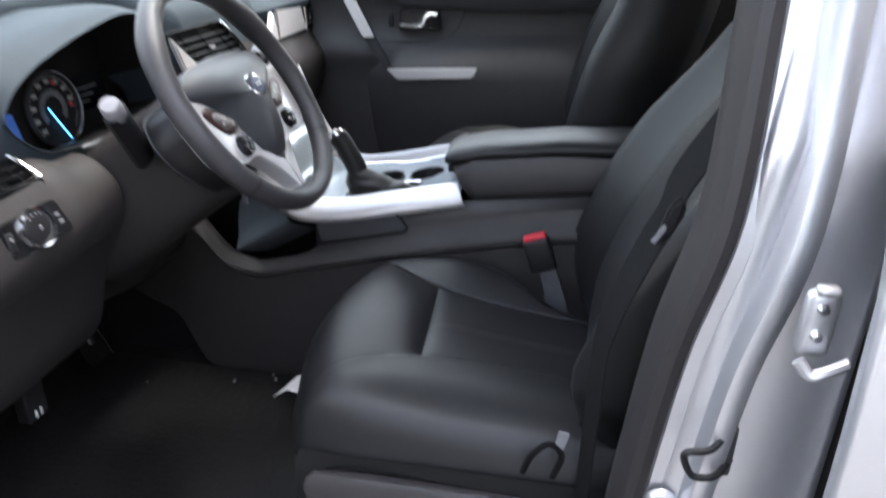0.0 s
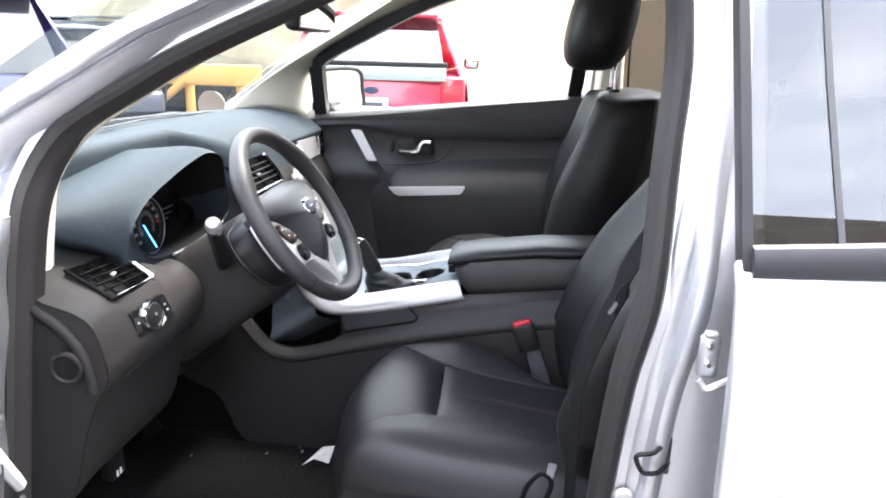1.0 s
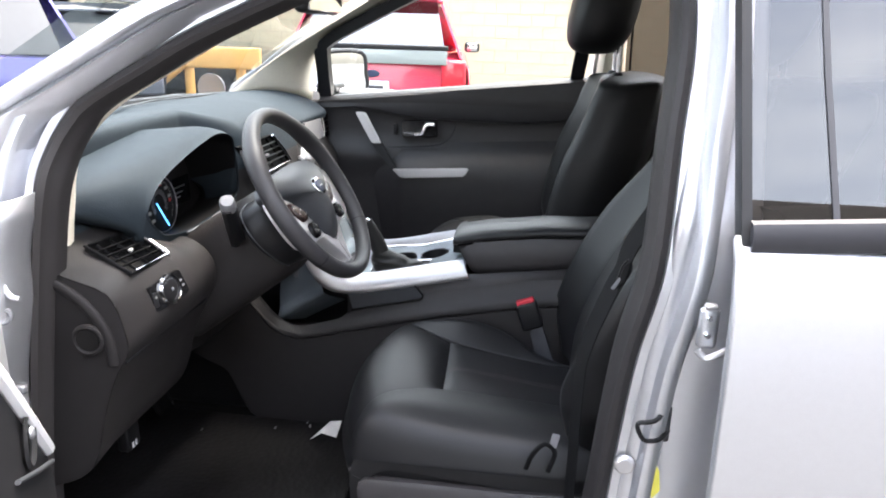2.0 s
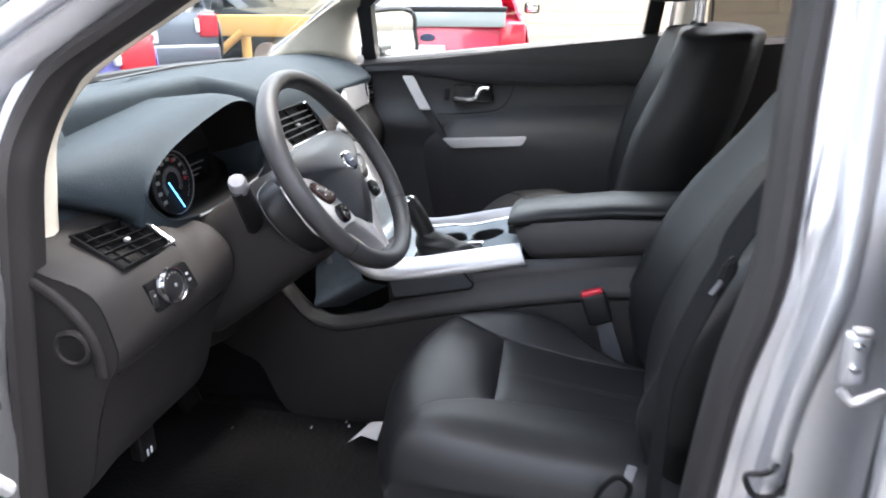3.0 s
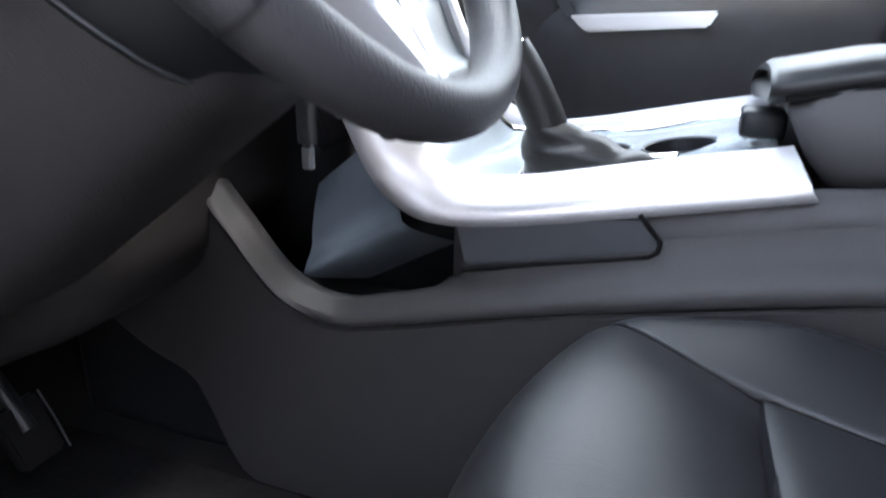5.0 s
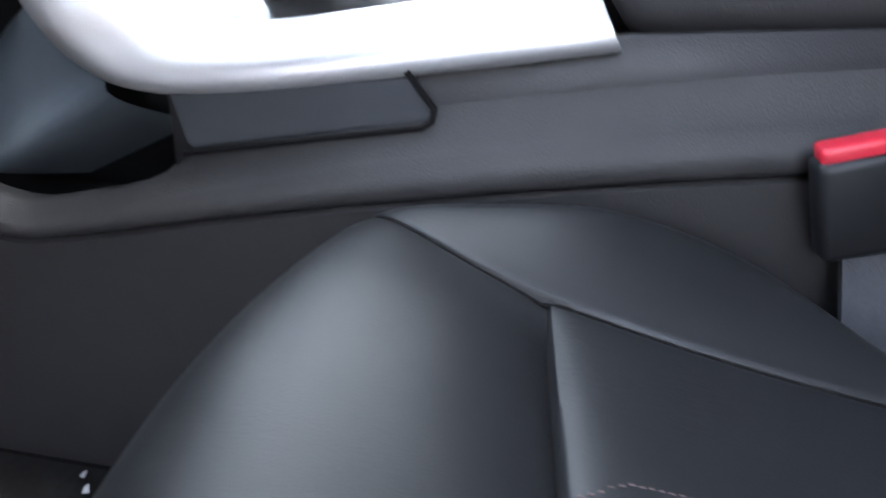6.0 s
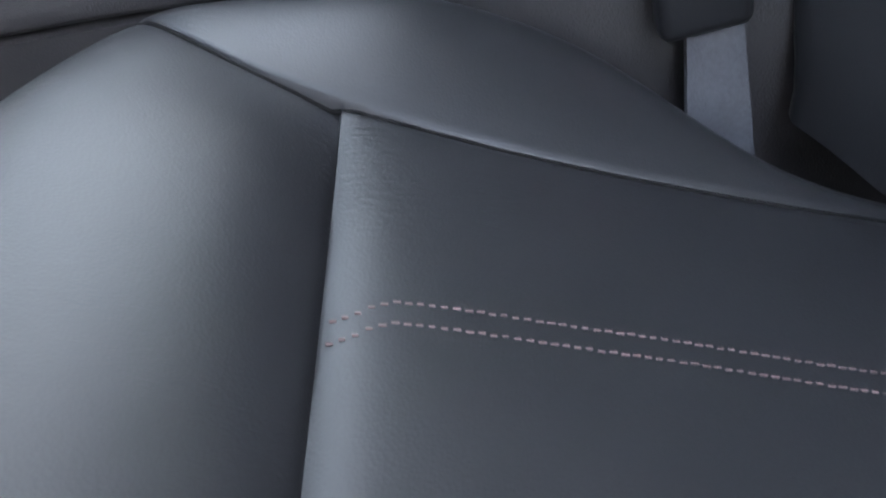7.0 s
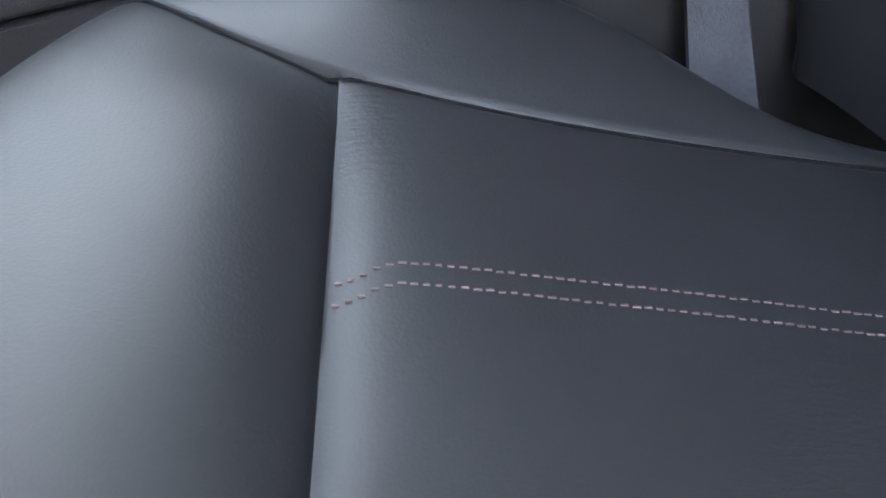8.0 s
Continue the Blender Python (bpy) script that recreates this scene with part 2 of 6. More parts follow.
def plate(outline, d, r=0.0, bm=None):
    """A flat plate: outline of 3D points, thickened by the vector d, edges rounded by r."""
    b2 = bmesh.new()
    d = Vector(d)
    a = [b2.verts.new(Vector(p)) for p in outline]
    b = [b2.verts.new(Vector(p) + d) for p in outline]
    b2.faces.new(a)
    b2.faces.new(b[::-1])
    n = len(a)
    for i in range(n):
        b2.faces.new((a[i], b[i], b[(i + 1) % n], a[(i + 1) % n]))
    bmesh.ops.recalc_face_normals(b2, faces=b2.faces)
    if r:
        bmesh.ops.bevel(b2, geom=b2.edges[:], offset=r, segments=2, affect="EDGES")
    if bm is None:
        return b2
    me = bpy.data.meshes.new("tmp")
    b2.to_mesh(me)
    b2.free()
    bm.from_mesh(me)
    bpy.data.meshes.remove(me)
    return bm


def lathe(prof, m, n=28, bm=None):
    """prof of (radius, height) turned about local z, placed by m."""
    bm = bm or bmesh.new()
    rows = [[m @ Vector((r * math.cos(2 * math.pi * i / n), r * math.sin(2 * math.pi * i / n), h)) for i in range(n)] for r, h in prof]
    skin(bm, rows, close_u=True)
    return bm


def lerp_table(tab, x):
    """Straight-line look-up in [(x, a, b, ...), ...]."""
    if x <= tab[0][0]:
        return tab[0][1:]
    for p, q in zip(tab, tab[1:]):
        if x <= q[0]:
            f = (x - p[0]) / (q[0] - p[0])
            f = f * f * (3 - 2 * f)
            return tuple(a + (b - a) * f for a, b in zip(p[1:], q[1:]))
    return tab[-1][1:]


def facing(o, ex, ez):
    """A pose with its origin o, local x along ex and local z along ez."""
    z = Vector(ez).normalized()
    x = (Vector(ex) - z * Vector(ex).dot(z)).normalized()
    y = z.cross(x)
    return Matrix(((x.x, y.x, z.x, o[0]), (x.y, y.y, z.y, o[1]), (x.z, y.z, z.z, o[2]), (0, 0, 0, 1)))


MID = 0.965            # the car's centre plane


def over(y):
    return 2 * MID - y


# ---- ground and far things ----
M_ASPHALT = mat("asphalt", (0.055, 0.054, 0.053), 0.9, 0, 0.3, 30, 0.6, 200)
M_BLOCK = mat("tan_block", (0.52, 0.45, 0.31), 0.9, 0, 0.1, 6, 0.4, 60)
M_MORTAR = mat("mortar", (0.40, 0.36, 0.27), 0.95, 0, 0.1, 20)
bm = bmesh.new()
bmesh.ops.create_grid(bm, x_segments=2, y_segments=2, size=400)
tagged(part("ground", bm, M_ASPHALT, smooth=0), "dark grey asphalt parking lot", "ground", kind="structure")

# ---- the silver car: body ----
def side_y(z):
    return 0.18 if z < 1.1 else 0.18 + (z - 1.1) * 0.42


suv = thing("suv", "silver crossover parked with its front door wide open", "car", (0, 0, 0))
RING = [(-0.322, 0.577), (-0.294, 0.788), (-0.261, 0.991), (-0.24, 1.09), (-0.229, 1.139), (-0.21, 1.18), (-0.184, 1.211), (-0.112, 1.257), (-0.044, 1.298), (0.09, 1.362), (0.24, 1.43), (0.38, 1.462), (0.5, 1.46), (0.562, 1.42), (0.576, 1.31), (0.566, 1.19), (0.558, 1.042), (0.538, 0.927), (0.526, 0.801), (0.518, 0.695), (0.5, 0.55), (0.45, 0.44), (0.34, 0.41), (0.1, 0.4), (-0.14, 0.4), (-0.26, 0.42), (-0.315, 0.47)]
ring = smoothed([(x, side_y(z), z) for x, z in RING], 6, closed=True)
FRAME = [(0, -0.05), (0, 0.0), (0.006, 0.004), (0.020, 0.004), (0.026, -0.002), (0.028, -0.012), (0.036, -0.014), (0.040, -0.006), (0.043, 0.012), (0.050, 0.020), (0.062, 0.022), (0.074, 0.018), (0.080, 0.006), (0.082, -0.05)]
SEAL = [(0.001, 0.008), (-0.008, 0.014), (-0.015, 0.009), (-0.017, -0.004), (-0.021, -0.010), (-0.023, -0.022), (-0.021, -0.040), (-0.010, -0.042), (0.001, -0.03)]


def mirrored(bm):
    for v in bm.verts:
        v.co.y = over(v.co.y)
    return bm


part("door_frame", sweep(ring, [(-a * 0.72, b) for a, b in FRAME], closed=True), M_SILVER, suv, "silver painted door aperture with stepped flange")
part("door_seal", sweep(ring, [(-a, b) for a, b in SEAL], closed=True), M_RUBBER, suv, "black rubber door seal")
far_ring = smoothed([(x - 0.17 * max(0, (0.3 - x) / 0.5), side_y(z) - 0.05, z + (0.04 if z > 1.13 else 0)) for x, z in RING], 6, closed=True)
part("door_frame", mirrored(sweep(far_ring, [(-a * 0.72, b) for a, b in FRAME], closed=True)), M_SILVER, suv)

# outer pillar and fender in front of the opening
rows = []
for x, z, dx in ((-0.37, 0.45, 0.3), (-0.365, 0.70, 0.3), (-0.34, 0.90, 0.32), (-0.315, 1.03, 0.30), (-0.295, 1.09, 0.26), (-0.268, 1.165, 0.16), (-0.215, 1.245, 0.10), (-0.12, 1.315, 0.075), (0.02, 1.395, 0.07), (0.16, 1.46, 0.07), (0.40, 1.53, 0.07)):
    y = side_y(z) - 0.07
    rows.append([(x + 0.012, y + 0.07, z), (x, y, z), (x - dx * 0.3, y - 0.004, z + 0.004), (x - dx * 0.75, y + 0.014, z + 0.012), (x - dx, y + 0.06, z + 0.012)])


def leaning(x, z, off):
    """A point on the leaning side of the body, off metres outside the door's plane."""
    return Vector((x, 0.18 + 0.42 * max(0, z - 1.1) - off, z))


near = []
# across the pillar: seal edge, bead, groove, outer strip and its return
CROSS = (((-0.232, 1.176), (-0.031, 1.315), -0.02), ((-0.240, 1.174), (-0.040, 1.314), 0.012), ((-0.268, 1.183), (-0.060, 1.313), 0.034), ((-0.276, 1.181), (-0.064, 1.3125), 0.040), ((-0.276, 1.187), (-0.068, 1.3125), 0.036),
         ((-0.272, 1.191), (-0.074, 1.312), 0.030), ((-0.267, 1.196), (-0.079, 1.312), 0.050), ((-0.268, 1.202), (-0.086, 1.312), 0.056), ((-0.266, 1.218), (-0.124, 1.311), 0.058), ((-0.264, 1.228), (-0.132, 1.316), 0.030), ((-0.26, 1.232), (-0.13, 1.32), -0.02))
for x, z, dx in ((-0.37, 0.45, 0.3), (-0.365, 0.70, 0.3), (-0.34, 0.90, 0.32), (-0.322, 1.03, 0.28), (-0.306, 1.09, 0.20)):
    y = side_y(z) - 0.07
    edge = smoothed([(x + 0.012, y + 0.07, z), (x, y + 0.004, z), (x - dx * 0.3, y - 0.004, z + 0.004), (x - dx * 0.75, y + 0.014, z + 0.012), (x - dx, y + 0.06, z + 0.012)], 5)
    near.append([edge[2 * k] for k in range(11)])
for k in range(7):
    near.append([leaning(a[0] + (b[0] - a[0]) * k / 6, a[1] + (b[1] - a[1]) * k / 6, off) for a, b, off in CROSS])
for x, z in ((0.075, 1.365), (0.22, 1.432), (0.42, 1.49)):
    near.append([leaning(x + b[0] + 0.031, z + b[1] - 1.315, off) for a, b, off in CROSS])
part("fender_and_pillar", skin(bmesh.new(), near), M_SILVER, suv, "silver front pillar and wing", solid=0.003, smooth=60)
bm = bmesh.new()
rows = [[(p[0] - 0.11 * min(1, max(0, (p[2] - 0.9) / 0.2)), over(p[1]), p[2]) for p in r] for r in rows]
part("fender_and_pillar", skin(bm, rows), M_SILVER, suv, solid=0.004)

# roof and headliner, windscreen
WS_BASE = [(-0.60, 0.30, 1.085), (-0.66, 0.63, 1.095), (-0.68, MID, 1.10), (-0.66, over(0.63), 1.095), (-0.60, over(0.30), 1.085)]
WS_TOP = [(0.10, 0.40, 1.50), (0.06, 0.68, 1.525), (0.05, MID, 1.53), (0.06, over(0.68), 1.525), (0.10, over(0.40), 1.50)]
bm = bmesh.new()
rows = [smoothed([Vector(a).lerp(Vector(b), f) + Vector((-0.02, 0, 0.03)) * math.sin(f * math.pi) for a, b in zip(WS_BASE, WS_TOP)], 5) for f in (0, 0.25, 0.5, 0.75, 1)]
ws = part("windscreen", skin(bm, rows), M_SCREENGLASS, suv, "lightly tinted windscreen glass")
ws.visible_shadow = False
part("windscreen_band", sweep(smoothed([Vector(p) + Vector((0.0, 0, -0.004)) for p in WS_BASE], 5), circle(0.012, 8), (0, 0, 1)), M_DARK, suv)
bm = bmesh.new()
rows = []
for x, w, z in ((0.06, 0.0, 0), (0.2, 0.0, 0.03), (0.5, 0.0, 0.05), (1.0, 0, 0.055), (1.6, 0.0, 0.035), (2.3, 0.02, -0.03)):
    rows.append([(x, 0.24 + w, 1.49 + z), (x, 0.34 + w, 1.515 + z), (x, 0.65, 1.535 + z), (x, MID, 1.54 + z), (x, over(0.65), 1.535 + z), (x, over(0.34 + w), 1.515 + z), (x, over(0.24 + w), 1.49 + z)])
part("headliner", skin(bm, rows), M_LINER, suv, "beige cloth headliner")
bm = bmesh.new()
rows = [[(p[0], p[1], p[2] + 0.03) for p in r] for r in rows]
part("roof", skin(bm, rows), M_SILVER, suv, "silver roof", solid=0.004)

# beige pillar trims
for flip in (False, True):
    f = over if flip else (lambda y: y)
    bm = bmesh.new()
    A = smoothed([(-0.63, 0.34, 1.07), (-0.45, 0.36, 1.19), (-0.2, 0.39, 1.335), (0.1, 0.44, 1.50), (0.3, 0.46, 1.53)] if flip else [(-0.40, 0.26, 1.10), (-0.30, 0.28, 1.215), (-0.13, 0.32, 1.325), (0.10, 0.40, 1.47), (0.3, 0.44, 1.52)], 6)
    B = smoothed([(-0.37, 0.20, 1.06), (-0.31, 0.22, 1.24), (-0.12, 0.25, 1.345), (0.10, 0.285, 1.43), (0.3, 0.31, 1.475)] if flip else [(-0.265, 0.22, 1.09), (-0.222, 0.24, 1.19), (-0.125, 0.26, 1.265), (0.08, 0.30, 1.37), (0.3, 0.32, 1.46)], 6)
    rows = []
    for a, b in zip(A, B):
        rows.append([a.lerp(b, s) + Vector((0.02, 0.05, 0.03)) * math.sin(s * math.pi) for s in (0, 0.2, 0.4, 0.6, 0.8, 1)])
    rows = [[(p.x, f(p.y), p.z) for p in r] for r in rows]
    part("pillar_trim", skin(bm, rows), M_BEIGE, suv, "beige cloth covered windscreen pillar trim", solid=0.004)
    # front edge strip of the trim inside the seal
    if not flip:
        part("pillar_trim_edge", sweep([(x, f(y), z) for x, y, z in smoothed([(-0.275, 0.262, 0.965), (-0.262, 0.262, 1.045), (-0.245, 0.265, 1.12), (-0.20, 0.285, 1.185), (-0.115, 0.315, 1.245), (-0.02, 0.345, 1.305)], 5)],
                                        circle(0.008, 8, 1, 2)), M_BEIGE, suv)
    # middle pillar inside and rail above the doors
    bm = bmesh.new()
    rows = []
    for z, x0, x1, y in ((0.45, 0.53, 0.68, 0.25), (0.75, 0.535, 0.68, 0.25), (1.0, 0.555, 0.67, 0.255), (1.15, 0.572, 0.66, 0.265), (1.3, 0.578, 0.65, 0.31), (1.46, 0.572, 0.66, 0.37)):
        rows.append([(x0, f(y - 0.02), z), (x0 + 0.015, f(y + 0.035), z), ((x0 + x1) / 2, f(y + 0.045), z), (x1 - 0.015, f(y + 0.035), z), (x1, f(y - 0.02), z)])
    part("middle_pillar_trim", skin(bm, rows), M_DARK if not flip else M_BEIGE, suv, solid=0.004)

# floor, firewall, sill
bm = bmesh.new()
rows = []
for x, z in ((-0.85, 0.80), (-0.72, 0.55), (-0.60, 0.43), (-0.45, 0.405), (0.1, 0.40), (0.6, 0.40), (1.0, 0.42), (2.2, 0.45)):
    rows.append([(x, 0.12, z), (x, 0.5, z), (x, MID, z), (x, over(0.5), z), (x, over(0.12), z)])
part("floor_pan", skin(bm, rows), M_CARPET, suv, "black carpet", solid=0.01)
part("firewall", rbox(-0.90, -0.86, 0.12, over(0.12), 0.4, 1.06), M_DARK, suv)
for f in (lambda y: y, over):
    ys = sorted((f(0.06), f(0.20)))
    part("sill", rbox(-0.36, 2.0, ys[0], ys[1], 0.27, 0.398, 0.02), M_SILVER, suv)
    ys = sorted((f(0.12), f(0.19)))
    part("sill_trim", rbox(-0.30, 0.54, ys[0], ys[1], 0.40, 0.43, 0.01), M_PLASTIC, suv)
    ys = sorted((f(0.12), f(0.165)))
    part("kick_panel", rbox(-0.86, -0.345, ys[0], ys[1], 0.40, 1.06, 0.01), M_PLASTIC, suv)
# lower front pillar between the hinges and the seal, with its stamped recess, plug, strap slot and clip
def pillar_x(z):
    return lerp_table([(0.45, -0.322), (0.577, -0.322), (0.788, -0.294), (0.991, -0.261), (1.09, -0.240)], z)[0]


part("hinge_pillar", skin(bmesh.new(), [[(pillar_x(z) + dx, y, z) for dx, y in ((-0.055, 0.062), (-0.010, 0.085), (0.006, 0.112), (0.008, 0.125), (0.004, 0.176))] for z in [0.46 + 0.03 * k for k in range(22)]]), M_SILVER, suv, "silver hinge pillar", solid=0.003, smooth=60)
part("recess_edge", sweep(smoothed([(-0.250, 0.116, 1.10), (-0.254, 0.116, 1.045), (-0.257, 0.116, 1.000), (-0.256, 0.116, 0.978), (-0.248, 0.117, 0.964), (-0.238, 0.118, 0.963)], 4), circle(0.0035, 8)), M_SILVER, suv)
part("pillar_plug", lathe([(0.0, 0.003), (0.006, 0.003), (0.0085, 0.006), (0.0115, 0.005), (0.0125, 0.0)], facing((-0.264, 0.115, 0.938), (0, 0, 1), (0.5, -0.86, 0)), 20), M_HINGE, suv, "round grey pillar plug")
part("strap_slot", sweep(smoothed([(-0.271, 0.114, 0.842), (-0.268, 0.114, 0.822), (-0.268, 0.114, 0.795)], 3), circle(0.0035, 8, 1, 0.6)), M_DARK, suv, "black door strap slot")
part("pillar_clip", rbox(-0.268, -0.254, 0.117, 0.128, 0.824, 0.836, 0.003), M_HINGE, suv)
# nose, wheels and tail
bm = bmesh.new()
rows = []
for x, zt, zl, tuck in ((-0.69, 1.02, 0.34, 0.0), (-0.95, 0.985, 0.33, 0.0), (-1.30, 0.945, 0.32, 0.005), (-1.60, 0.88, 0.31, 0.03), (-1.78, 0.78, 0.32, 0.09), (-1.86, 0.62, 0.34, 0.16), (-1.85, 0.46, 0.36, 0.20)):
    half = [(0.10 + tuck, zl), (0.075 + tuck, zl + 0.2 * (zt - zl)), (0.07 + tuck, zl + 0.6 * (zt - zl)), (0.11 + tuck, zt - 0.07), (0.20 + tuck, zt - 0.01), (0.55, zt + 0.012)]
    rows.append([(x, y, z) for y, z in half] + [(x, MID, zt + 0.018)] + [(x, over(y), z) for y, z in half[::-1]])
part("bonnet_and_nose", skin(bm, rows), M_SILVER, suv, "silver bonnet and nose", solid=0.006)
part("front_grille", rbox(-1.872, -1.835, 0.45, over(0.45), 0.50, 0.66, 0.012), M_DARK, suv, "black front grille")
for f in (lambda y: y, over):
    part("head_lamp", rbox(-1.80, -1.70, *sorted((f(0.19), f(0.42))), 0.66, 0.76, 0.03), M_LABEL, suv, "clear head lamp")
    part("tail_lamp", rbox(2.56, 2.66, *sorted((f(0.10), f(0.24))), 0.88, 1.10, 0.02), M_REDBTN, suv, "red tail lamp")
    for x in (-1.02, 1.82):
        w = part("wheel", lathe([(0.0, -0.2), (0.30, -0.2), (0.345, -0.19), (0.36, -0.16), (0.36, -0.04), (0.345, 0.0), (0.27, 0.006), (0.25, -0.01), (0.0, -0.03)], facing((x, f(0.045), 0.36), (1, 0, 0), (0, -1 if f(0) == 0 else 1, 0)), 36), M_RUBBER, suv, "black tyre")
        part("rim", lathe([(0.0, 0.0), (0.06, 0.004), (0.10, -0.008), (0.22, -0.006), (0.245, 0.004), (0.252, -0.01)], facing((x, f(0.045), 0.36), (1, 0, 0), (0, -1 if f(0) == 0 else 1, 0)), 30), M_SATIN, w, "silver wheel rim")
part("rear_window", skin(bmesh.new(), [[(x, 0.26 + d, z), (x + 0.02, MID, z + 0.01), (x, over(0.26 + d), z)] for x, d, z in ((2.58, 0.0, 1.11), (2.46, 0.05, 1.32), (2.30, 0.08, 1.49))]), M_TINT, suv, "dark tinted rear window", solid=0.004)
part("underbody", rbox(-1.8, 2.6, 0.12, over(0.12), 0.25, 0.37, 0.03), M_DARK, suv)

# striker, plug, stickers and hinge on the middle pillar
bm = tube(smoothed([(0.582, 0.170, 0.860), (0.566, 0.150, 0.855), (0.548, 0.146, 0.853), (0.546, 0.146, 0.846), (0.553, 0.146, 0.832), (0.560, 0.146, 0.829), (0.574, 0.150, 0.830), (0.588, 0.170, 0.832)], 4), 0.0030, 8)
part("door_striker", bm, M_DARK, suv, "black steel door striker loop")
part("striker_plate", rbox(0.577, 0.589, 0.163, 0.177, 0.818, 0.868, 0.004), M_STEEL, suv)
part("plug", lathe([(0.0, 0.006), (0.010, 0.006), (0.013, 0.003), (0.014, 0.0)], facing((0.540, 0.172, 0.776), (1, 0, 0), (0, -1, 0))), M_SATIN, suv, "round grey body plug")
part("sticker", plate([(0.553, 0.1660, 0.690), (0.572, 0.1660, 0.795), (0.583, 0.1660, 0.779), (0.587, 0.1660, 0.745), (0.572, 0.1660, 0.690)], (0, -0.001, 0)), M_LABEL, suv, "white and yellow pillar sticker")
part("sticker_patch", plate([(0.571, 0.1646, 0.755), (0.575, 0.1646, 0.790), (0.583, 0.1646, 0.776), (0.5865, 0.1646, 0.748), (0.578, 0.1646, 0.735)], (0, -0.001, 0)), M_YELLOW, suv)

rows = []
for x0, z, _ in smoothed([(0.525, 0.45, 0), (0.530, 0.70, 0), (0.550, 0.95, 0), (0.567, 1.08, 0), (0.577, 1.20, 0), (0.580, 1.32, 0), (0.577, 1.47, 0)], 7):
    y = 0.18 + 0.42 * max(0, z - 1.1)
    swell = 1 / (1 + math.exp(-(z - 1.05) / 0.035))          # the outer half stands proud above the hinge
    g = max(0.0, 0.66 - x0)
    rows.append(smoothed([(x0 + g * k, y + dy - swell * up, z) for k, dy, up in ((0.0, 0.006, 0), (0.07, -0.002, 0), (0.20, -0.003, 0), (0.30, 0.002, 0), (0.42, 0.001, 0.001), (0.56, -0.002, 0.006), (0.74, -0.004, 0.008), (0.90, -0.006, 0.005), (1.0, -0.010, -0.006))], 2))
part("pillar_panel", skin(bmesh.new(), rows), M_SILVER, suv, "silver middle pillar with a stamped groove", solid=0.004, smooth=60)
# ---- rear side door, closed ----
for f in (lambda y: y, over):
    rear_door = part("rear_door", skin(bmesh.new(), [[(x0 + dx, f(y), z) for dx in (0.0, 0.004, 0.02, 0.3, 0.6, 0.9)] for x0, y, z in
        ((0.621, 0.110, 0.42), (0.617, 0.075, 0.46), (0.615, 0.062, 0.58), (0.612, 0.050, 0.72), (0.609, 0.044, 0.86), (0.606, 0.042, 0.96), (0.604, 0.046, 1.05), (0.603, 0.055, 1.095), (0.603, 0.07, 1.115))]), M_SILVER, suv, "closed silver rear door", solid=0.012)
    yy = lambda z: f(0.068 + (z - 1.12) * 0.42)
    part("belt_moulding", sweep([(0.615, f(0.058), 1.118), (1.0, f(0.058), 1.148), (1.5, f(0.06), 1.185)], [(-0.017, -0.004), (-0.015, 0.004), (-0.006, 0.008), (0.008, 0.007), (0.016, 0.002), (0.017, -0.004)], (0, -1, 0)), M_MOULD, rear_door, "satin grey belt moulding")
    part("door_window", skin(bmesh.new(), [[(x, yy(z + 0.09 * (x - 0.613)) , z + 0.09 * (x - 0.613)) for x in (0.613, 1.0, 1.5)] for z in (1.13, 1.25, 1.45)]), M_TINT, rear_door, "dark tinted window")
    part("window_frame", sweep([(0.620, yy(1.10) , 1.10), (0.613, yy(1.28), 1.28), (0.606, yy(1.45), 1.45)], [(-0.012, -0.02), (-0.002, -0.02), (-0.002, 0.005), (-0.012, 0.005)]), M_DARK, rear_door)
    part("window_divider", sweep([(0.698, yy(1.13), 1.13), (0.685, yy(1.28), 1.28), (0.675, yy(1.45), 1.45)], [(-0.003, -0.01), (0.003, -0.01), (0.003, 0.002), (-0.003, 0.002)]), M_MOULD, rear_door)
    part("window_sill", skin(bmesh.new(), [[(x, f(0.066), 1.128 + 0.09 * (x - 0.613)), (x, f(0.11), 1.132 + 0.09 * (x - 0.613)), (x, f(0.18), 1.12 + 0.09 * (x - 0.613)), (x, f(0.20), 0.6)] for x in (0.653, 1.1, 1.5)]), M_PLASTIC, rear_door)
    part("door_hinge", rbox(0.590, 0.612, *sorted((f(0.104), f(0.116))), 0.975, 1.024, 0.007), M_SILVER, rear_door, "silver door hinge with two bolts")
    for z in (0.993, 1.013):
        part("bolt", lathe([(0.0, 0.005), (0.0026, 0.005), (0.0036, 0.0025), (0.0042, 0)], facing((0.600, f(0.104), z), (1, 0, 0), (0, -1 if f(0) == 0 else 1, 0)), 10), M_CHROME, rear_door)
    part("hinge_cap", rbox(0.592, 0.606, *sorted((f(0.096), f(0.106))), 1.024, 1.031, 0.003), M_SATIN, rear_door)
    part("hinge_foot", sweep(smoothed([(0.590, f(0.096), 0.978), (0.598, f(0.092), 0.970), (0.608, f(0.092), 0.974), (0.620, f(0.094), 0.980)], 3), circle(0.0042, 8)), M_SATIN, rear_door)
    # rear quarter and pillars behind
    part("rear_quarter", skin(bmesh.new(), [[(x, f(y), z) for x in (1.55, 2.1, 2.7)] for y, z in ((0.07, 0.42), (0.045, 0.9), (0.06, 1.12))]), M_SILVER, suv, solid=0.01)
    part("rear_pillar", skin(bmesh.new(), [[(1.52 + (z - 1.1) * 0.1 + dx, f(0.10 + (z - 1.1) * 0.42), z) for dx in (0, 0.12, 0.24)] for z in (1.08, 1.3, 1.5)]), M_BEIGE, suv, solid=0.02)
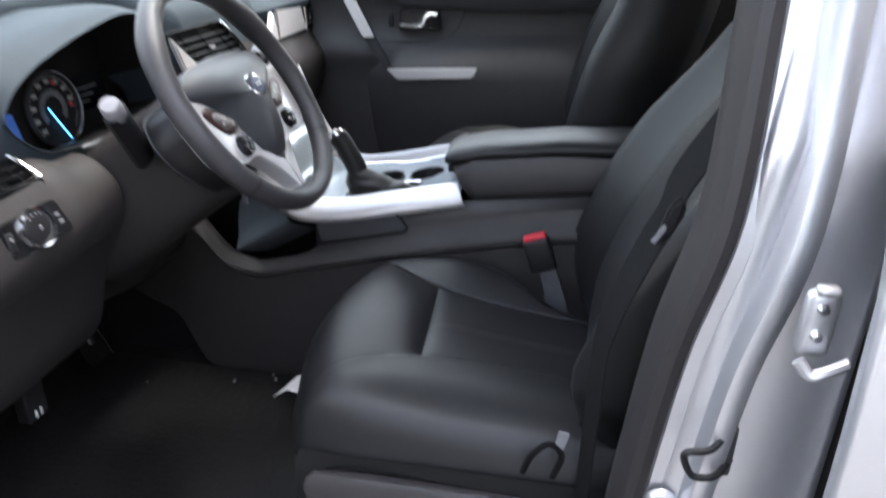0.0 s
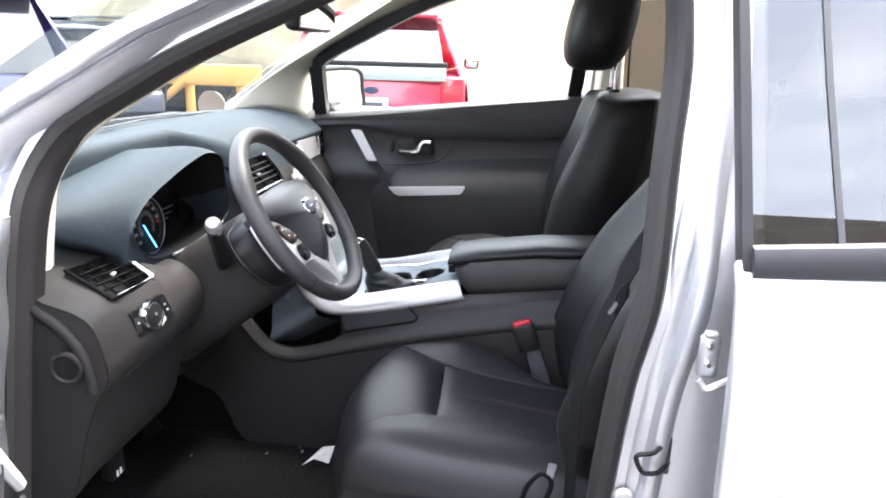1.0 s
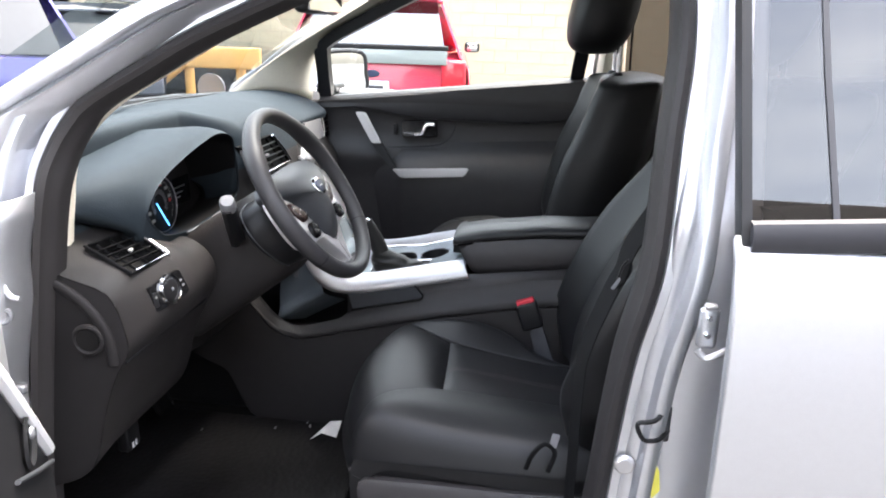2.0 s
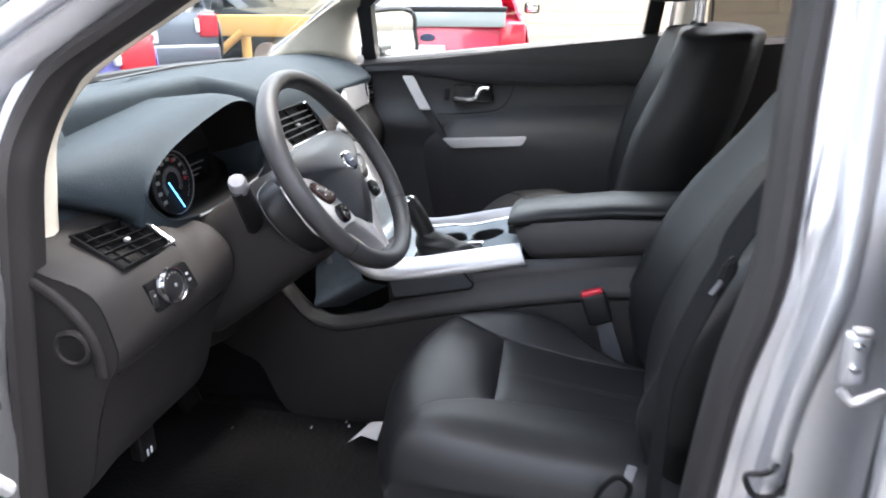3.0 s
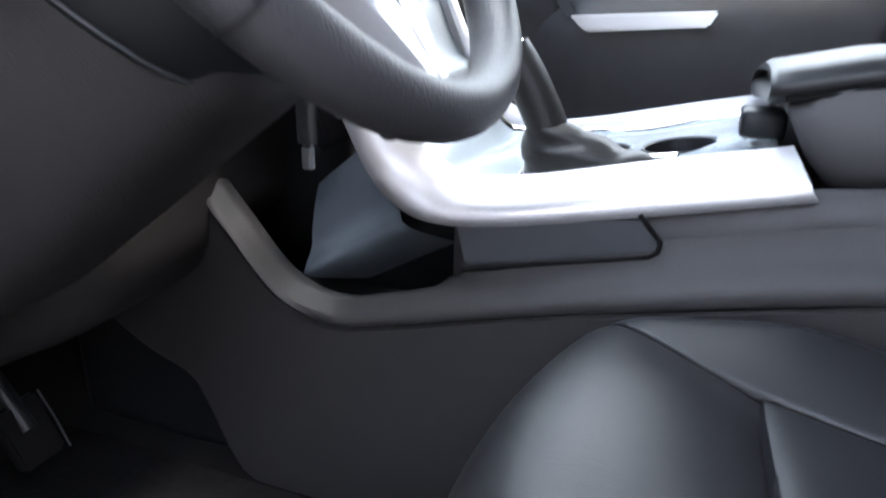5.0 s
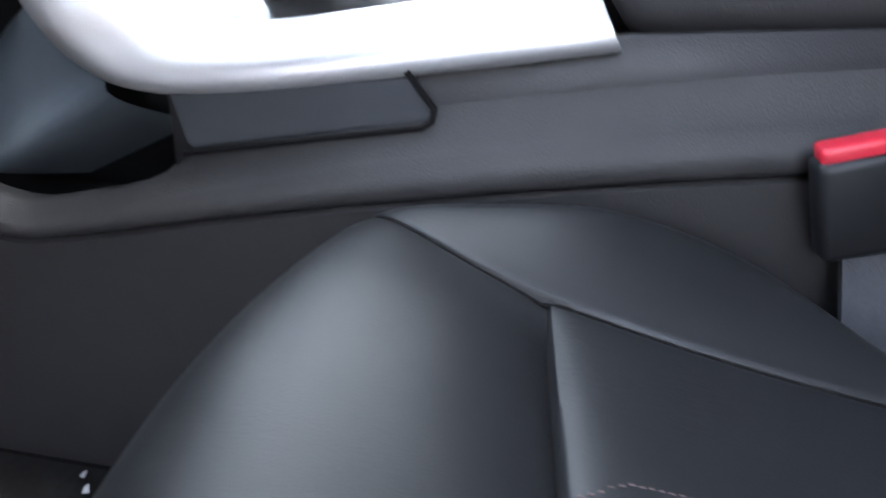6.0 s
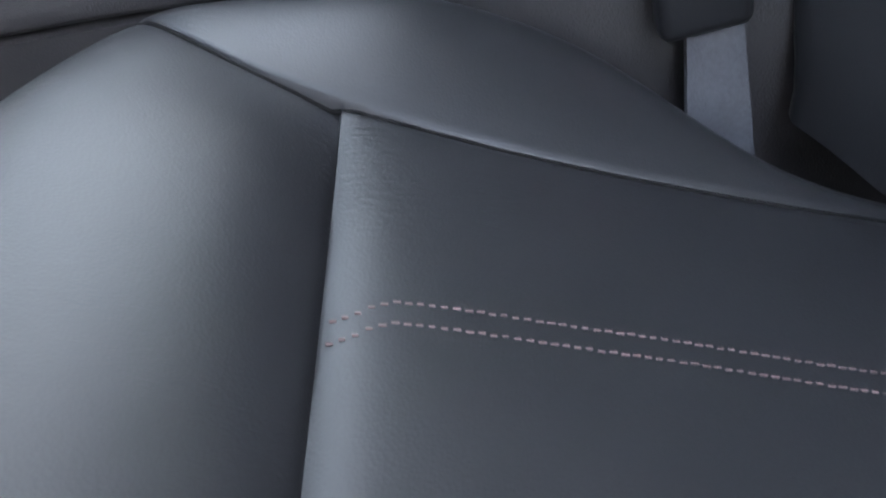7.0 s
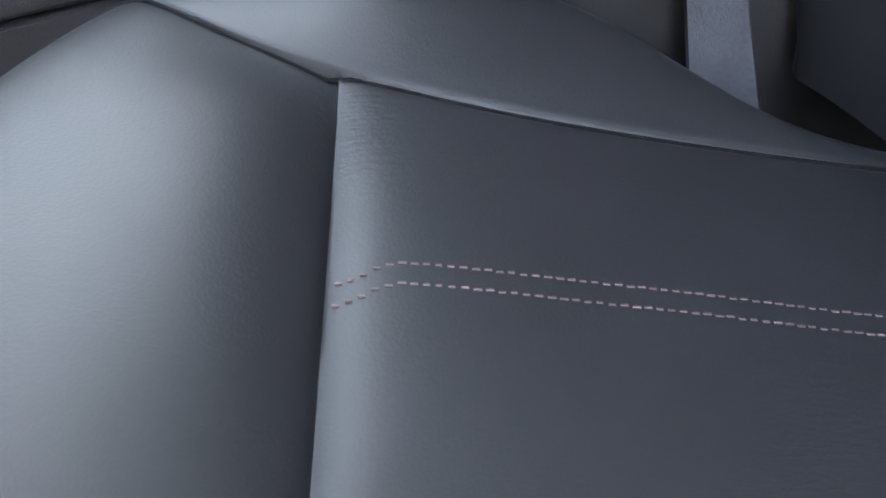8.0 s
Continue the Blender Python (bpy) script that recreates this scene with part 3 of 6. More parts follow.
    part("tail_pillar", skin(bmesh.new(), [[(2.25 + dx, f(0.12 + (z - 1.1) * 0.42), z) for dx in (0, 0.12, 0.24)] for z in (1.08, 1.3, 1.5)]), M_BEIGE, suv, solid=0.02)
part("tailgate", rbox(2.55, 2.62, 0.1, over(0.1), 0.4, 1.12, 0.02), M_PLASTIC, suv)

# ---- front passenger door (closed) ----
pd = thing("front_door", "closed front door with black panel and silver accents", "car door", (0, 0, 0))
pd.parent = suv
def door_y(x, z):
    """The inner face of the closed door's panel."""
    y = 1.665
    y -= 0.035 * math.exp(-((z - 0.90) / 0.045) ** 2) if z > 0.90 else 0.035 * (0.6 + 0.4 * math.exp(-((z - 0.90) / 0.05) ** 2))
    y -= 0.02 * math.exp(-((z - 1.09) / 0.05) ** 2)
    return y


def pad_low(x):
    return lerp_table([(-0.31, 1.052), (-0.2, 1.050), (0.05, 1.026), (0.30, 1.023), (0.55, 1.040)], x)[0]


bm = bmesh.new()
rows = []
for i in range(61):
    x = -0.32 + i * 0.93 / 60
    belt = 1.083 + (x + 0.31) * 0.106
    rows.append([(x, 1.76, belt - 0.005), (x, 1.70, belt + 0.003), (x, 1.672, belt)] + [(x, door_y(x, z), z) for z in [belt - 0.012 - k * (belt - 0.46) / 44 for k in range(45)]])
part("door_panel", skin(bm, rows), M_PLASTIC, pd, "black moulded door panel")
part("upper_pad", skin(bmesh.new(), [[(x, y - 0.004, z) for y, z in ((1.668, 1.083 + 0.106 * (x + 0.31)), (1.655, 1.075 + 0.106 * (x + 0.31)), (1.650, 1.05 + 0.08 * (x + 0.31)), (1.651, pad_low(x) + 0.008), (1.655, pad_low(x) + 0.002), (1.664, pad_low(x)))] for x in [-0.31 + k * 0.045 for k in range(20)]]), M_SIDE, pd, "soft black upper pad")
part("accent", plate([(-0.189, 1.622, 1.043), (-0.155, 1.622, 1.043), (-0.098, 1.606, 0.948), (-0.130, 1.606, 0.947)], (0, 0.012, 0), 0.003), M_SATIN, pd, "slanted satin silver accent")
part("accent_lower", plate([(-0.131, 1.616, 0.946), (-0.099, 1.616, 0.947), (-0.040, 1.600, 0.864), (-0.066, 1.600, 0.866)], (0, 0.012, 0), 0.002), M_DARK, pd, "black lower end of the accent")
# dark strip laid on the panel for the shade in its crease
part("crease_shade", sweep(smoothed([(-0.081, 1.6285, 0.934), (0.014, 1.6285, 0.939), (0.090, 1.630, 0.950), (0.125, 1.634, 0.975), (0.140, 1.640, 1.010), (0.143, 1.642, 1.030)], 5), circle(0.0022, 6)), M_DARK, pd)
part("grip_bezel", plate([(-0.037, 1.640, 1.020), (0.077, 1.640, 1.024), (0.083, 1.640, 0.972), (-0.037, 1.640, 0.966)], (0, 0.02, 0), 0.004), M_GLOSS, pd)
part("inner_handle", sweep(smoothed([(-0.030, 1.632, 0.980), (0.005, 1.628, 0.978), (0.030, 1.628, 0.984), (0.039, 1.630, 1.003), (0.051, 1.632, 1.012), (0.071, 1.634, 1.012)], 5), circle(0.006, 8, 1.0, 0.6)), M_CHROME, pd, "chrome inner door handle")
part("lock_switch", rbox(-0.063, -0.050, 1.632, 1.645, 0.975, 1.01, 0.003), M_DARK, pd)
part("armrest", skin(bmesh.new(), [[(x, y + 0.6 * max(0, -0.03 - x), z + 0.06 * (x + 0.1)) for y, z in ((1.655, 0.942), (1.643, 0.930), (1.629, 0.914), (1.613, 0.897), (1.598, 0.878), (1.587, 0.858), (1.582, 0.83), (1.588, 0.76), (1.598, 0.66), (1.615, 0.55), (1.64, 0.48))] for x in [-0.13 + k * 0.02 for k in range(35)]]), M_PLASTIC, pd, "padded black armrest and pocket")
part("armrest_strip", plate([(-0.056, 1.570, 0.872), (0.195, 1.566, 0.888), (0.181, 1.564, 0.861), (-0.024, 1.568, 0.844)], (0, 0.012, 0), 0.004), M_SATIN, pd, "satin silver armrest strip")
part("door_window", skin(bmesh.new(), [[(x, 1.72 - (z - 1.1) * 0.42, z) for x in (-0.32, 0.0, 0.53)] for z in (1.08, 1.3, 1.47)]), M_GLASS, pd, "clear window")
part("mirror_patch", plate([(-0.33, 1.70, 1.07), (-0.285, 1.70, 1.08), (-0.295, 1.66, 1.26), (-0.335, 1.66, 1.23)], (0, 0.02, 0), 0.003), M_DARK, pd)
part("window_frame", sweep(smoothed([(-0.302, 1.695, 1.07), (-0.302, 1.665, 1.16), (-0.298, 1.64, 1.235), (-0.278, 1.63, 1.265), (-0.188, 1.61, 1.315), (0.073, 1.565, 1.437), (0.30, 1.54, 1.50), (0.50, 1.53, 1.50)], 5), [(-0.012, -0.02), (0.022, -0.02), (0.022, 0.02), (-0.012, 0.02)]), M_DARK, pd)
part("rear_frame", sweep([(0.498, 1.70, 1.15), (0.510, 1.64, 1.28), (0.525, 1.57, 1.45)], [(-0.006, -0.02), (0.035, -0.02), (0.035, 0.02), (-0.006, 0.02)]), M_DARK, pd)
part("door_skin", rbox(-0.40, 0.60, 1.80, 1.87, 0.42, 1.10, 0.02), M_SILVER, pd)
MIRR = facing((-0.312, 1.96, 1.146), (0.55, 0.84, 0), (0.84, -0.55, 0.03))      # local x along the glass, z out of it
bm = rbox(-0.105, 0.105, -0.082, 0.080, -0.10, -0.002, 0.035, 4)
bmesh.ops.transform(bm, matrix=MIRR, verts=bm.verts)
mir = part("wing_mirror", bm, M_SILVER, pd, "silver wing mirror")
part("mirror_glass", plate([MIRR @ Vector(p) for p in [(v.x, v.y, 0.0) for v in smoothed([(-0.09, -0.066, 0), (0.085, -0.062, 0), (0.095, 0.0, 0), (0.075, 0.066, 0), (-0.075, 0.068, 0), (-0.093, 0.05, 0)], 4, closed=True)]], MIRR.to_3x3() @ Vector((0, 0, 0.004))), M_MIRROR, mir)
part("mirror_rim", sweep([MIRR @ Vector((v.x, v.y, 0.002)) for v in smoothed([(-0.095, -0.071, 0), (0.09, -0.067, 0), (0.10, 0.0, 0), (0.08, 0.071, 0), (-0.08, 0.073, 0), (-0.098, 0.052, 0)], 4, closed=True)], circle(0.009, 8), MIRR.to_3x3() @ Vector((0, 0, 1)), closed=True), M_DARK, mir)
part("mirror_foot", rbox(-0.36, -0.29, 1.75, 1.88, 1.085, 1.12, 0.012), M_DARK, mir)

# ---- front driver's door, swung wide open ----
fd = thing("open_front_door", "wide open silver front door with black inner panel", "car door", (0, 0, 0))
fd.parent = suv
DOOR = Matrix.Translation((-0.335, 0.075, 0)) @ Matrix.Rotation(radians(-60), 4, "Z")   # local x along the door, local y to its inner face


def dl(u, w, z):
    return DOOR @ Vector((u, w, z))


edge = [(v.x, v.y) for v in smoothed([(0.40, 1.06, 0), (0.334, 1.014, 0), (0.26, 0.94, 0), (0.19, 0.868, 0), (0.135, 0.81, 0), (0.114, 0.775, 0), (0.109, 0.70, 0), (0.107, 0.55, 0), (0.12, 0.46, 0)], 4)]
bm = bmesh.new()
skin(bm, [[dl(u, 0.10, z), dl(u + 0.012, 0.128, z), dl(u + 0.25, 0.135, z), dl(0.98, 0.12, z), dl(1.0, 0.08, z)] for u, z in edge])
part("inner_panel", bm, M_DARK, fd, "black inner door panel", solid=0.006)
part("panel_bead", sweep([dl(u + 0.004, 0.133, z) for u, z in edge[:16]], circle(0.0085, 8), (0.86, 0.5, 0)), M_BRIGHT, fd, "bright silver edge trim")
part("outer_skin", skin(bmesh.new(), [[dl(u, w, z) for u, w in ((0.0, 0.06), (0.0, 0.0), (0.5, -0.03), (1.05, 0.0), (1.05, 0.06))] for z in (0.42, 0.7, 0.95, 1.1)]), M_SILVER, fd, "silver outer skin", solid=0.01)
part("shell", skin(bmesh.new(), [[dl(u, w, z) for u, w in ((0.004, 0.02), (0.02, 0.07), (0.10, 0.095), (1.0, 0.09))] for z in (0.42, 0.7, 0.95, 1.08)]), M_SILVER, fd, solid=0.006)
part("window_frame", sweep([dl(0.05, 0.04, 1.1), dl(0.12, 0.06, 1.18), dl(0.35, 0.10, 1.33), dl(0.65, 0.14, 1.44), dl(0.95, 0.15, 1.45), dl(1.0, 0.12, 1.35), dl(1.02, 0.06, 1.1)], circle(0.018, 8)), M_RUBBER, fd)
screw = part("screw", lathe([(0.0, 0.004), (0.004, 0.004), (0.0065, 0.002), (0.007, 0)], facing(dl(0.248, 0.137, 0.90), (0, 0, 1), DOOR.to_3x3() @ Vector((0, 1, 0))), 12), M_HINGE, fd, "small grey screw head")
part("screw_dish", lathe([(0.012, 0.0), (0.022, -0.001), (0.026, 0.003), (0.030, 0.0)], facing(dl(0.254, 0.136, 0.895), (0, 0, 1), DOOR.to_3x3() @ Vector((0, 1, 0))), 20), M_DARK, fd)
part("panel_edge", sweep([dl(0.335, 0.137, 0.899), dl(0.25, 0.138, 0.855), dl(0.155, 0.137, 0.808)], circle(0.0028, 8), (0.86, 0.5, 0)), M_FLAP, fd)
part("pocket", sweep(smoothed([dl(0.14, 0.15, 0.72), dl(0.25, 0.165, 0.66), dl(0.6, 0.17, 0.64), dl(0.9, 0.15, 0.66)], 4), circle(0.02, 8, 1, 1.4)), M_SIDE, fd)
for z in (0.62, 0.93):
    part("hinge", rbox(-0.36, -0.30, 0.05, 0.09, z - 0.03, z + 0.03, 0.006), M_SILVER, fd, "silver door hinge")
part("door_check", sweep([dl(0.02, 0.05, 0.77), (-0.29, 0.09, 0.77)], circle(0.008, 8)), M_STEEL, fd)

# ---- dashboard ----
dash = thing("dashboard", "charcoal soft-touch dashboard with silver accents", "dashboard", (-0.3, MID, 0.8))
DP = lambda *p: [Vector((a, 0, b)) for a, b in p]
END = DP((-0.70, 1.06), (-0.60, 1.085), (-0.48, 1.104), (-0.37, 1.118), (-0.320, 1.100), (-0.292, 1.064), (-0.276, 1.010), (-0.250, 0.970), (-0.174, 0.943), (-0.152, 0.887), (-0.152, 0.855), (-0.172, 0.82), (-0.195, 0.76), (-0.215, 0.69), (-0.25, 0.64), (-0.36, 0.60))
VENT = DP((-0.70, 1.07), (-0.60, 1.093), (-0.48, 1.112), (-0.37, 1.124), (-0.336, 1.112), (-0.310, 1.070), (-0.290, 1.014), (-0.249, 0.983), (-0.181, 0.947), (-0.151, 0.892), (-0.152, 0.855), (-0.178, 0.81), (-0.200, 0.76), (-0.220, 0.69), (-0.26, 0.64), (-0.36, 0.60))
KNEE = DP((-0.70, 1.08), (-0.60, 1.098), (-0.48, 1.115), (-0.40, 1.126), (-0.35, 1.126), (-0.345, 1.09), (-0.355, 1.00), (-0.300, 0.955), (-0.206, 0.958), (-0.153, 0.906), (-0.152, 0.858), (-0.178, 0.81), (-0.200, 0.76), (-0.220, 0.69), (-0.26, 0.64), (-0.36, 0.60))
BROW = DP((-0.70, 1.08), (-0.60, 1.098), (-0.48, 1.115), (-0.40, 1.126), (-0.35, 1.126), (-0.345, 1.09), (-0.365, 1.00), (-0.300, 0.935), (-0.206, 0.942), (-0.158, 0.908), (-0.155, 0.860), (-0.180, 0.81), (-0.202, 0.76), (-0.222, 0.69), (-0.26, 0.64), (-0.36, 0.60))
COL = DP((-0.70, 1.08), (-0.60, 1.098), (-0.48, 1.115), (-0.40, 1.126), (-0.35, 1.126), (-0.345, 1.09), (-0.365, 1.00), (-0.350, 0.900), (-0.235, 0.900), (-0.24, 0.895), (-0.255, 0.855), (-0.275, 0.80), (-0.285, 0.74), (-0.290, 0.68), (-0.31, 0.64), (-0.38, 0.60))
DEEP = DP((-0.70, 1.08), (-0.60, 1.098), (-0.48, 1.115), (-0.40, 1.126), (-0.35, 1.126), (-0.345, 1.09), (-0.365, 1.00), (-0.350, 0.930), (-0.30, 0.905), (-0.295, 0.895), (-0.275, 0.855), (-0.240, 0.80), (-0.236, 0.74), (-0.245, 0.68), (-0.29, 0.64), (-0.38, 0.60))
CEN = DP((-0.70, 1.08), (-0.62, 1.100), (-0.50, 1.118), (-0.38, 1.122), (-0.28, 1.110), (-0.235, 1.085), (-0.220, 1.04), (-0.208, 0.98), (-0.195, 0.94), (-0.195, 0.89), (-0.210, 0.85), (-0.235, 0.80), (-0.240, 0.76), (-0.245, 0.70), (-0.36, 0.62), (-0.42, 0.60))
PAS = DP((-0.70, 1.07), (-0.60, 1.094), (-0.48, 1.104), (-0.38, 1.092), (-0.32, 1.072), (-0.285, 1.045), (-0.285, 1.03), (-0.30, 1.00), (-0.295, 0.97), (-0.265, 0.93), (-0.245, 0.89), (-0.255, 0.82), (-0.28, 0.76), (-0.34, 0.70), (-0.40, 0.65), (-0.5, 0.62))
PEN = DP((-0.70, 1.06), (-0.60, 1.085), (-0.50, 1.09), (-0.40, 1.078), (-0.34, 1.058), (-0.305, 1.035), (-0.305, 1.02), (-0.32, 1.00), (-0.315, 0.97), (-0.285, 0.93), (-0.265, 0.89), (-0.27, 0.82), (-0.29, 0.76), (-0.35, 0.70), (-0.41, 0.65), (-0.5, 0.62))
STA = [(0.20, END), (0.29, VENT), (0.368, VENT), (0.402, KNEE), (0.455, BROW), (0.488, BROW), (0.535, COL), (0.60, COL), (0.665, DEEP), (0.775, DEEP), (0.82, CEN), (1.12, CEN), (1.24, PAS), (1.60, PAS), (1.70, PEN)]


def dash_row(y):
    for (ya, A), (yb, B) in zip(STA, STA[1:]):
        if y <= yb:
            f = max(0, (y - ya) / (yb - ya))
            f = f * f * (3 - 2 * f)
            return [Vector((*(a.lerp(b, f)).xz, 0)) for a, b in zip(A, B)]
    return [Vector((*p.xz, 0)) for p in STA[-1][1]]


bm = bmesh.new()
rows = []
for y in [0.20 + 0.015 * k for k in range(11)] + [0.355 + 0.005 * k for k in range(40)] + [0.56 + 0.0152 * k for k in range(76)]:
    rows.append([(p.x, y, p.y) for p in smoothed([(v.x, v.y, 0) for v in dash_row(y)], 4)])
skin(bm, [r[:27] for r in rows])
hang(part("dash_top", bm, M_DASH, label="soft blue-grey dash top", smooth=70), dash)
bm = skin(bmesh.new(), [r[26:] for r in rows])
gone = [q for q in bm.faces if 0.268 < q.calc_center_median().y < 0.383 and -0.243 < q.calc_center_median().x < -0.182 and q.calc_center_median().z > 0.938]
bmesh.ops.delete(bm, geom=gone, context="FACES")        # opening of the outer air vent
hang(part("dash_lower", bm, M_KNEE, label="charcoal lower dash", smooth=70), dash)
# end cap beside the open door
bm = bmesh.new()
cap = [(p.x, p.y) for p in smoothed([(v.x, v.y, 0) for v in dash_row(0.20)], 4)]
a = [bm.verts.new((x, 0.198, z)) for x, z in cap]
b = [bm.verts.new((-0.66, 0.190, 0.6 + (z - 0.6) * 0.98)) for x, z in cap]
for i in range(len(a) - 1):
    bm.faces.new((a[i], a[i + 1], b[i + 1], b[i]))
hang(part("end_cap", bm, M_CAP, label="charcoal end panel"), dash)
hang(part("end_cap_rib", sweep(smoothed([(x, 0.197, z) for x, z in ((-0.262, 0.962), (-0.240, 0.950), (-0.215, 0.934), (-0.194, 0.912), (-0.180, 0.888), (-0.174, 0.862), (-0.174, 0.838))], 4), circle(0.0085, 12, 1.0, 0.75)), M_CAP, label="rounded charcoal rib"), dash)
HOLE = facing((-0.203, 0.1905, 0.876), (1, 0, 0), (0.1, -1, 0))
hang(part("cap_hole", lathe([(0.0, 0.0006), (0.0165, 0.0010), (0.0175, 0.0030), (0.0195, 0.0042), (0.0225, 0.0030), (0.0240, -0.0006)], HOLE, 28), M_CAP, label="round hole with a raised rim"), dash)
# flat black disc in place of the shade inside the hole
hang(part("hole_shadow", lathe([(0.0, 0.0030), (0.0160, 0.0030), (0.0172, 0.0010)], HOLE, 24), M_CARPET), dash)
hang(part("defrost_slot", sweep([(-0.50, 0.70, 1.121), (-0.51, MID, 1.124), (-0.50, 1.25, 1.116)], [(-0.006, 0), (0.006, 0), (0.006, 0.002), (-0.006, 0.002)], (0, 0, 1)), M_DARK), dash)
hang(part("lower_seam", sweep([(p[0] + 0.001, p[1], p[2]) for p in [(-0.161, 0.205, 0.838), (-0.163, 0.29, 0.838), (-0.164, 0.37, 0.836), (-0.164, 0.45, 0.836), (-0.172, 0.495, 0.836)]], circle(0.0022, 6)), M_DARK), dash)


def air_vent(o, ex, ey, w, h, skew, chrome_side, slat_mat, depth=0.006):
    """A slatted vent: o lower left corner, ex along it, ey up it; skew leans its sides."""
    ex, ey = Vector(ex).normalized(), Vector(ey).normalized()
    n = ex.cross(ey).normalized()
    o = Vector(o)
    at = lambda u, v, d=0.0: o + ex * (u * w + skew * v * h) + ey * (v * h) + n * d
    bm = bmesh.new()
    skin(bm, [[at(u, v, d) for u, v in ((-0.02, -0.04), (1.02, -0.04), (1.02, 1.04), (-0.02, 1.04))] for d in (0.003, -depth)], close_u=True)
    bm.faces.new([bm.verts.new(at(u, v, 0.002 - depth)) for u, v in ((-0.02, -0.04), (1.02, -0.04), (1.02, 1.04), (-0.02, 1.04))])
    v0 = hang(part("air_vent", bm, M_HOLLOW, label="black slatted air vent with bright edge"), dash)
    for k in range(1, 5):
        part("slat", plate([at(0, k / 5, -0.003), at(1, k / 5, -0.003), at(1, k / 5 - 0.02, 0.0035), at(0, k / 5 - 0.02, 0.0035)], ey * 0.0014), slat_mat, v0)
    for k in range(1, 6, 2):
        part("fin", plate([at(k / 6, 0, -0.003), at(k / 6, 1, -0.003), at(k / 6, 1, 0.0012), at(k / 6, 0, 0.0012)], ex * 0.0012), M_BELT, v0)
    part("tab", plate([at(0.46, 0.44, 0.001), at(0.55, 0.44, 0.001), at(0.55, 0.52, 0.001), at(0.46, 0.52, 0.001)], n * 0.005, 0.001), M_SATIN, v0)
    s = chrome_side
    part("edge_trim", sweep([at(s, 1.06, 0.006), at(s + 0.01, 0.5, 0.008), at(s, -0.04, 0.006)], circle(0.0034, 8), n), M_CHROME, v0, "bright silver edge trim")
    part("foot_trim", sweep([at(s, -0.04, 0.006), at(0.05, -0.07, 0.004)], circle(0.0012, 8), n), M_CHROME, v0)
    part("surround", sweep([at(-0.03, -0.06, 0.0), at(1.03, -0.06, 0.0), at(1.03, 1.06, 0.0), at(-0.03, 1.06, 0.0)], circle(0.003, 8), n, closed=True), M_BELT, v0)
    for c in v0.children:
        c.matrix_parent_inverse = Matrix()
    return v0


# unlit outer slats near black, lit ones paler: the light is in the material
air_vent((-0.180, 0.270, 0.952), (-0.045, 1, -0.085), (-0.062, 0.0, 0.034), 0.111, 0.069, 0.0, 1.0, M_BELT, 0.03)
air_vent((-0.203, 0.832, 0.990), (0, 1, 0), (-0.2, 0, 0.97), 0.185, 0.066, -1.05, 1.0, M_FLAP)
air_vent((-0.288, 1.585, 0.965), (0, 1, 0), (-0.1, 0, 0.97), 0.095, 0.055, 0.1, 0.0, M_FLAP)
hang(part("passenger_trim", plate([(-0.276, 1.38, 0.965), (-0.276, 1.575, 0.965), (-0.284, 1.56, 1.03), (-0.28, 1.38, 1.035)], (-0.02, 0, 0), 0.004), M_SATIN, label="satin silver dashboard inlay"), dash)

# head-lamp switch
K = facing((-0.152, 0.325, 0.903), (0, 1, -0.1), (0.97, -0.05, 0.24))


def at_switch(bm):
    bmesh.ops.transform(bm, matrix=K, verts=bm.verts)
    return bm


sw = hang(part("lamp_switch", at_switch(plate([(-0.048, 0.018, -0.010), (-0.044, -0.021, -0.010), (-0.036, -0.023, -0.010), (0.049, -0.0135, -0.010), (0.052, -0.010, -0.010), (0.039, 0.0245, -0.010), (0.034, 0.0275, -0.010)][::-1], (0, 0, 0.011), 0.001)), M_GLOSS, label="round light switch on gloss black plate"), dash)
HUB = Matrix.Translation((0.0003, 0.0035, 0))
part("ring", at_switch(lathe([(0.0205, 0.002), (0.0212, 0.006), (0.0235, 0.0064), (0.0248, 0.001)], HUB)), M_CHROME, sw, "chrome ring")
part("knob", at_switch(lathe([(0.0, 0.0055), (0.014, 0.006), (0.018, 0.005), (0.0208, 0.003)], HUB)), M_DARK, sw)
part("grip", at_switch(rbox(-0.0011, 0.0017, 0.0005, 0.0055, 0.0055, 0.0085, 0.0008)), M_GREYBTN, sw)
part("dimmer", at_switch(rbox(-0.0445, -0.0345, -0.015, 0.008, 0.000, 0.003, 0.002)), M_DARK, sw)
part("dimmer_mark", at_switch(rbox(-0.0405, -0.0375, -0.001, 0.002, 0.002, 0.0036, 0)), M_FIGURE, sw, smooth=0)
for a in (1.2, 1.57, 1.94, 2.3):
    c, d = 0.0003 + 0.0165 * math.cos(a), 0.0035 + 0.0165 * math.sin(a)
    part("mark", at_switch(rbox(c - 0.001, c + 0.001, d - 0.001, d + 0.001, 0.0045, 0.0062, 0)), M_GREYBTN, sw, smooth=0)
for c, d in ((0.0335, 0.010), (0.037, 0.001)):
    part("plate_mark", at_switch(rbox(c - 0.003, c + 0.003, d - 0.0018, d + 0.0018, 0.0005, 0.0016, 0)), M_GREYBTN, sw, smooth=0)

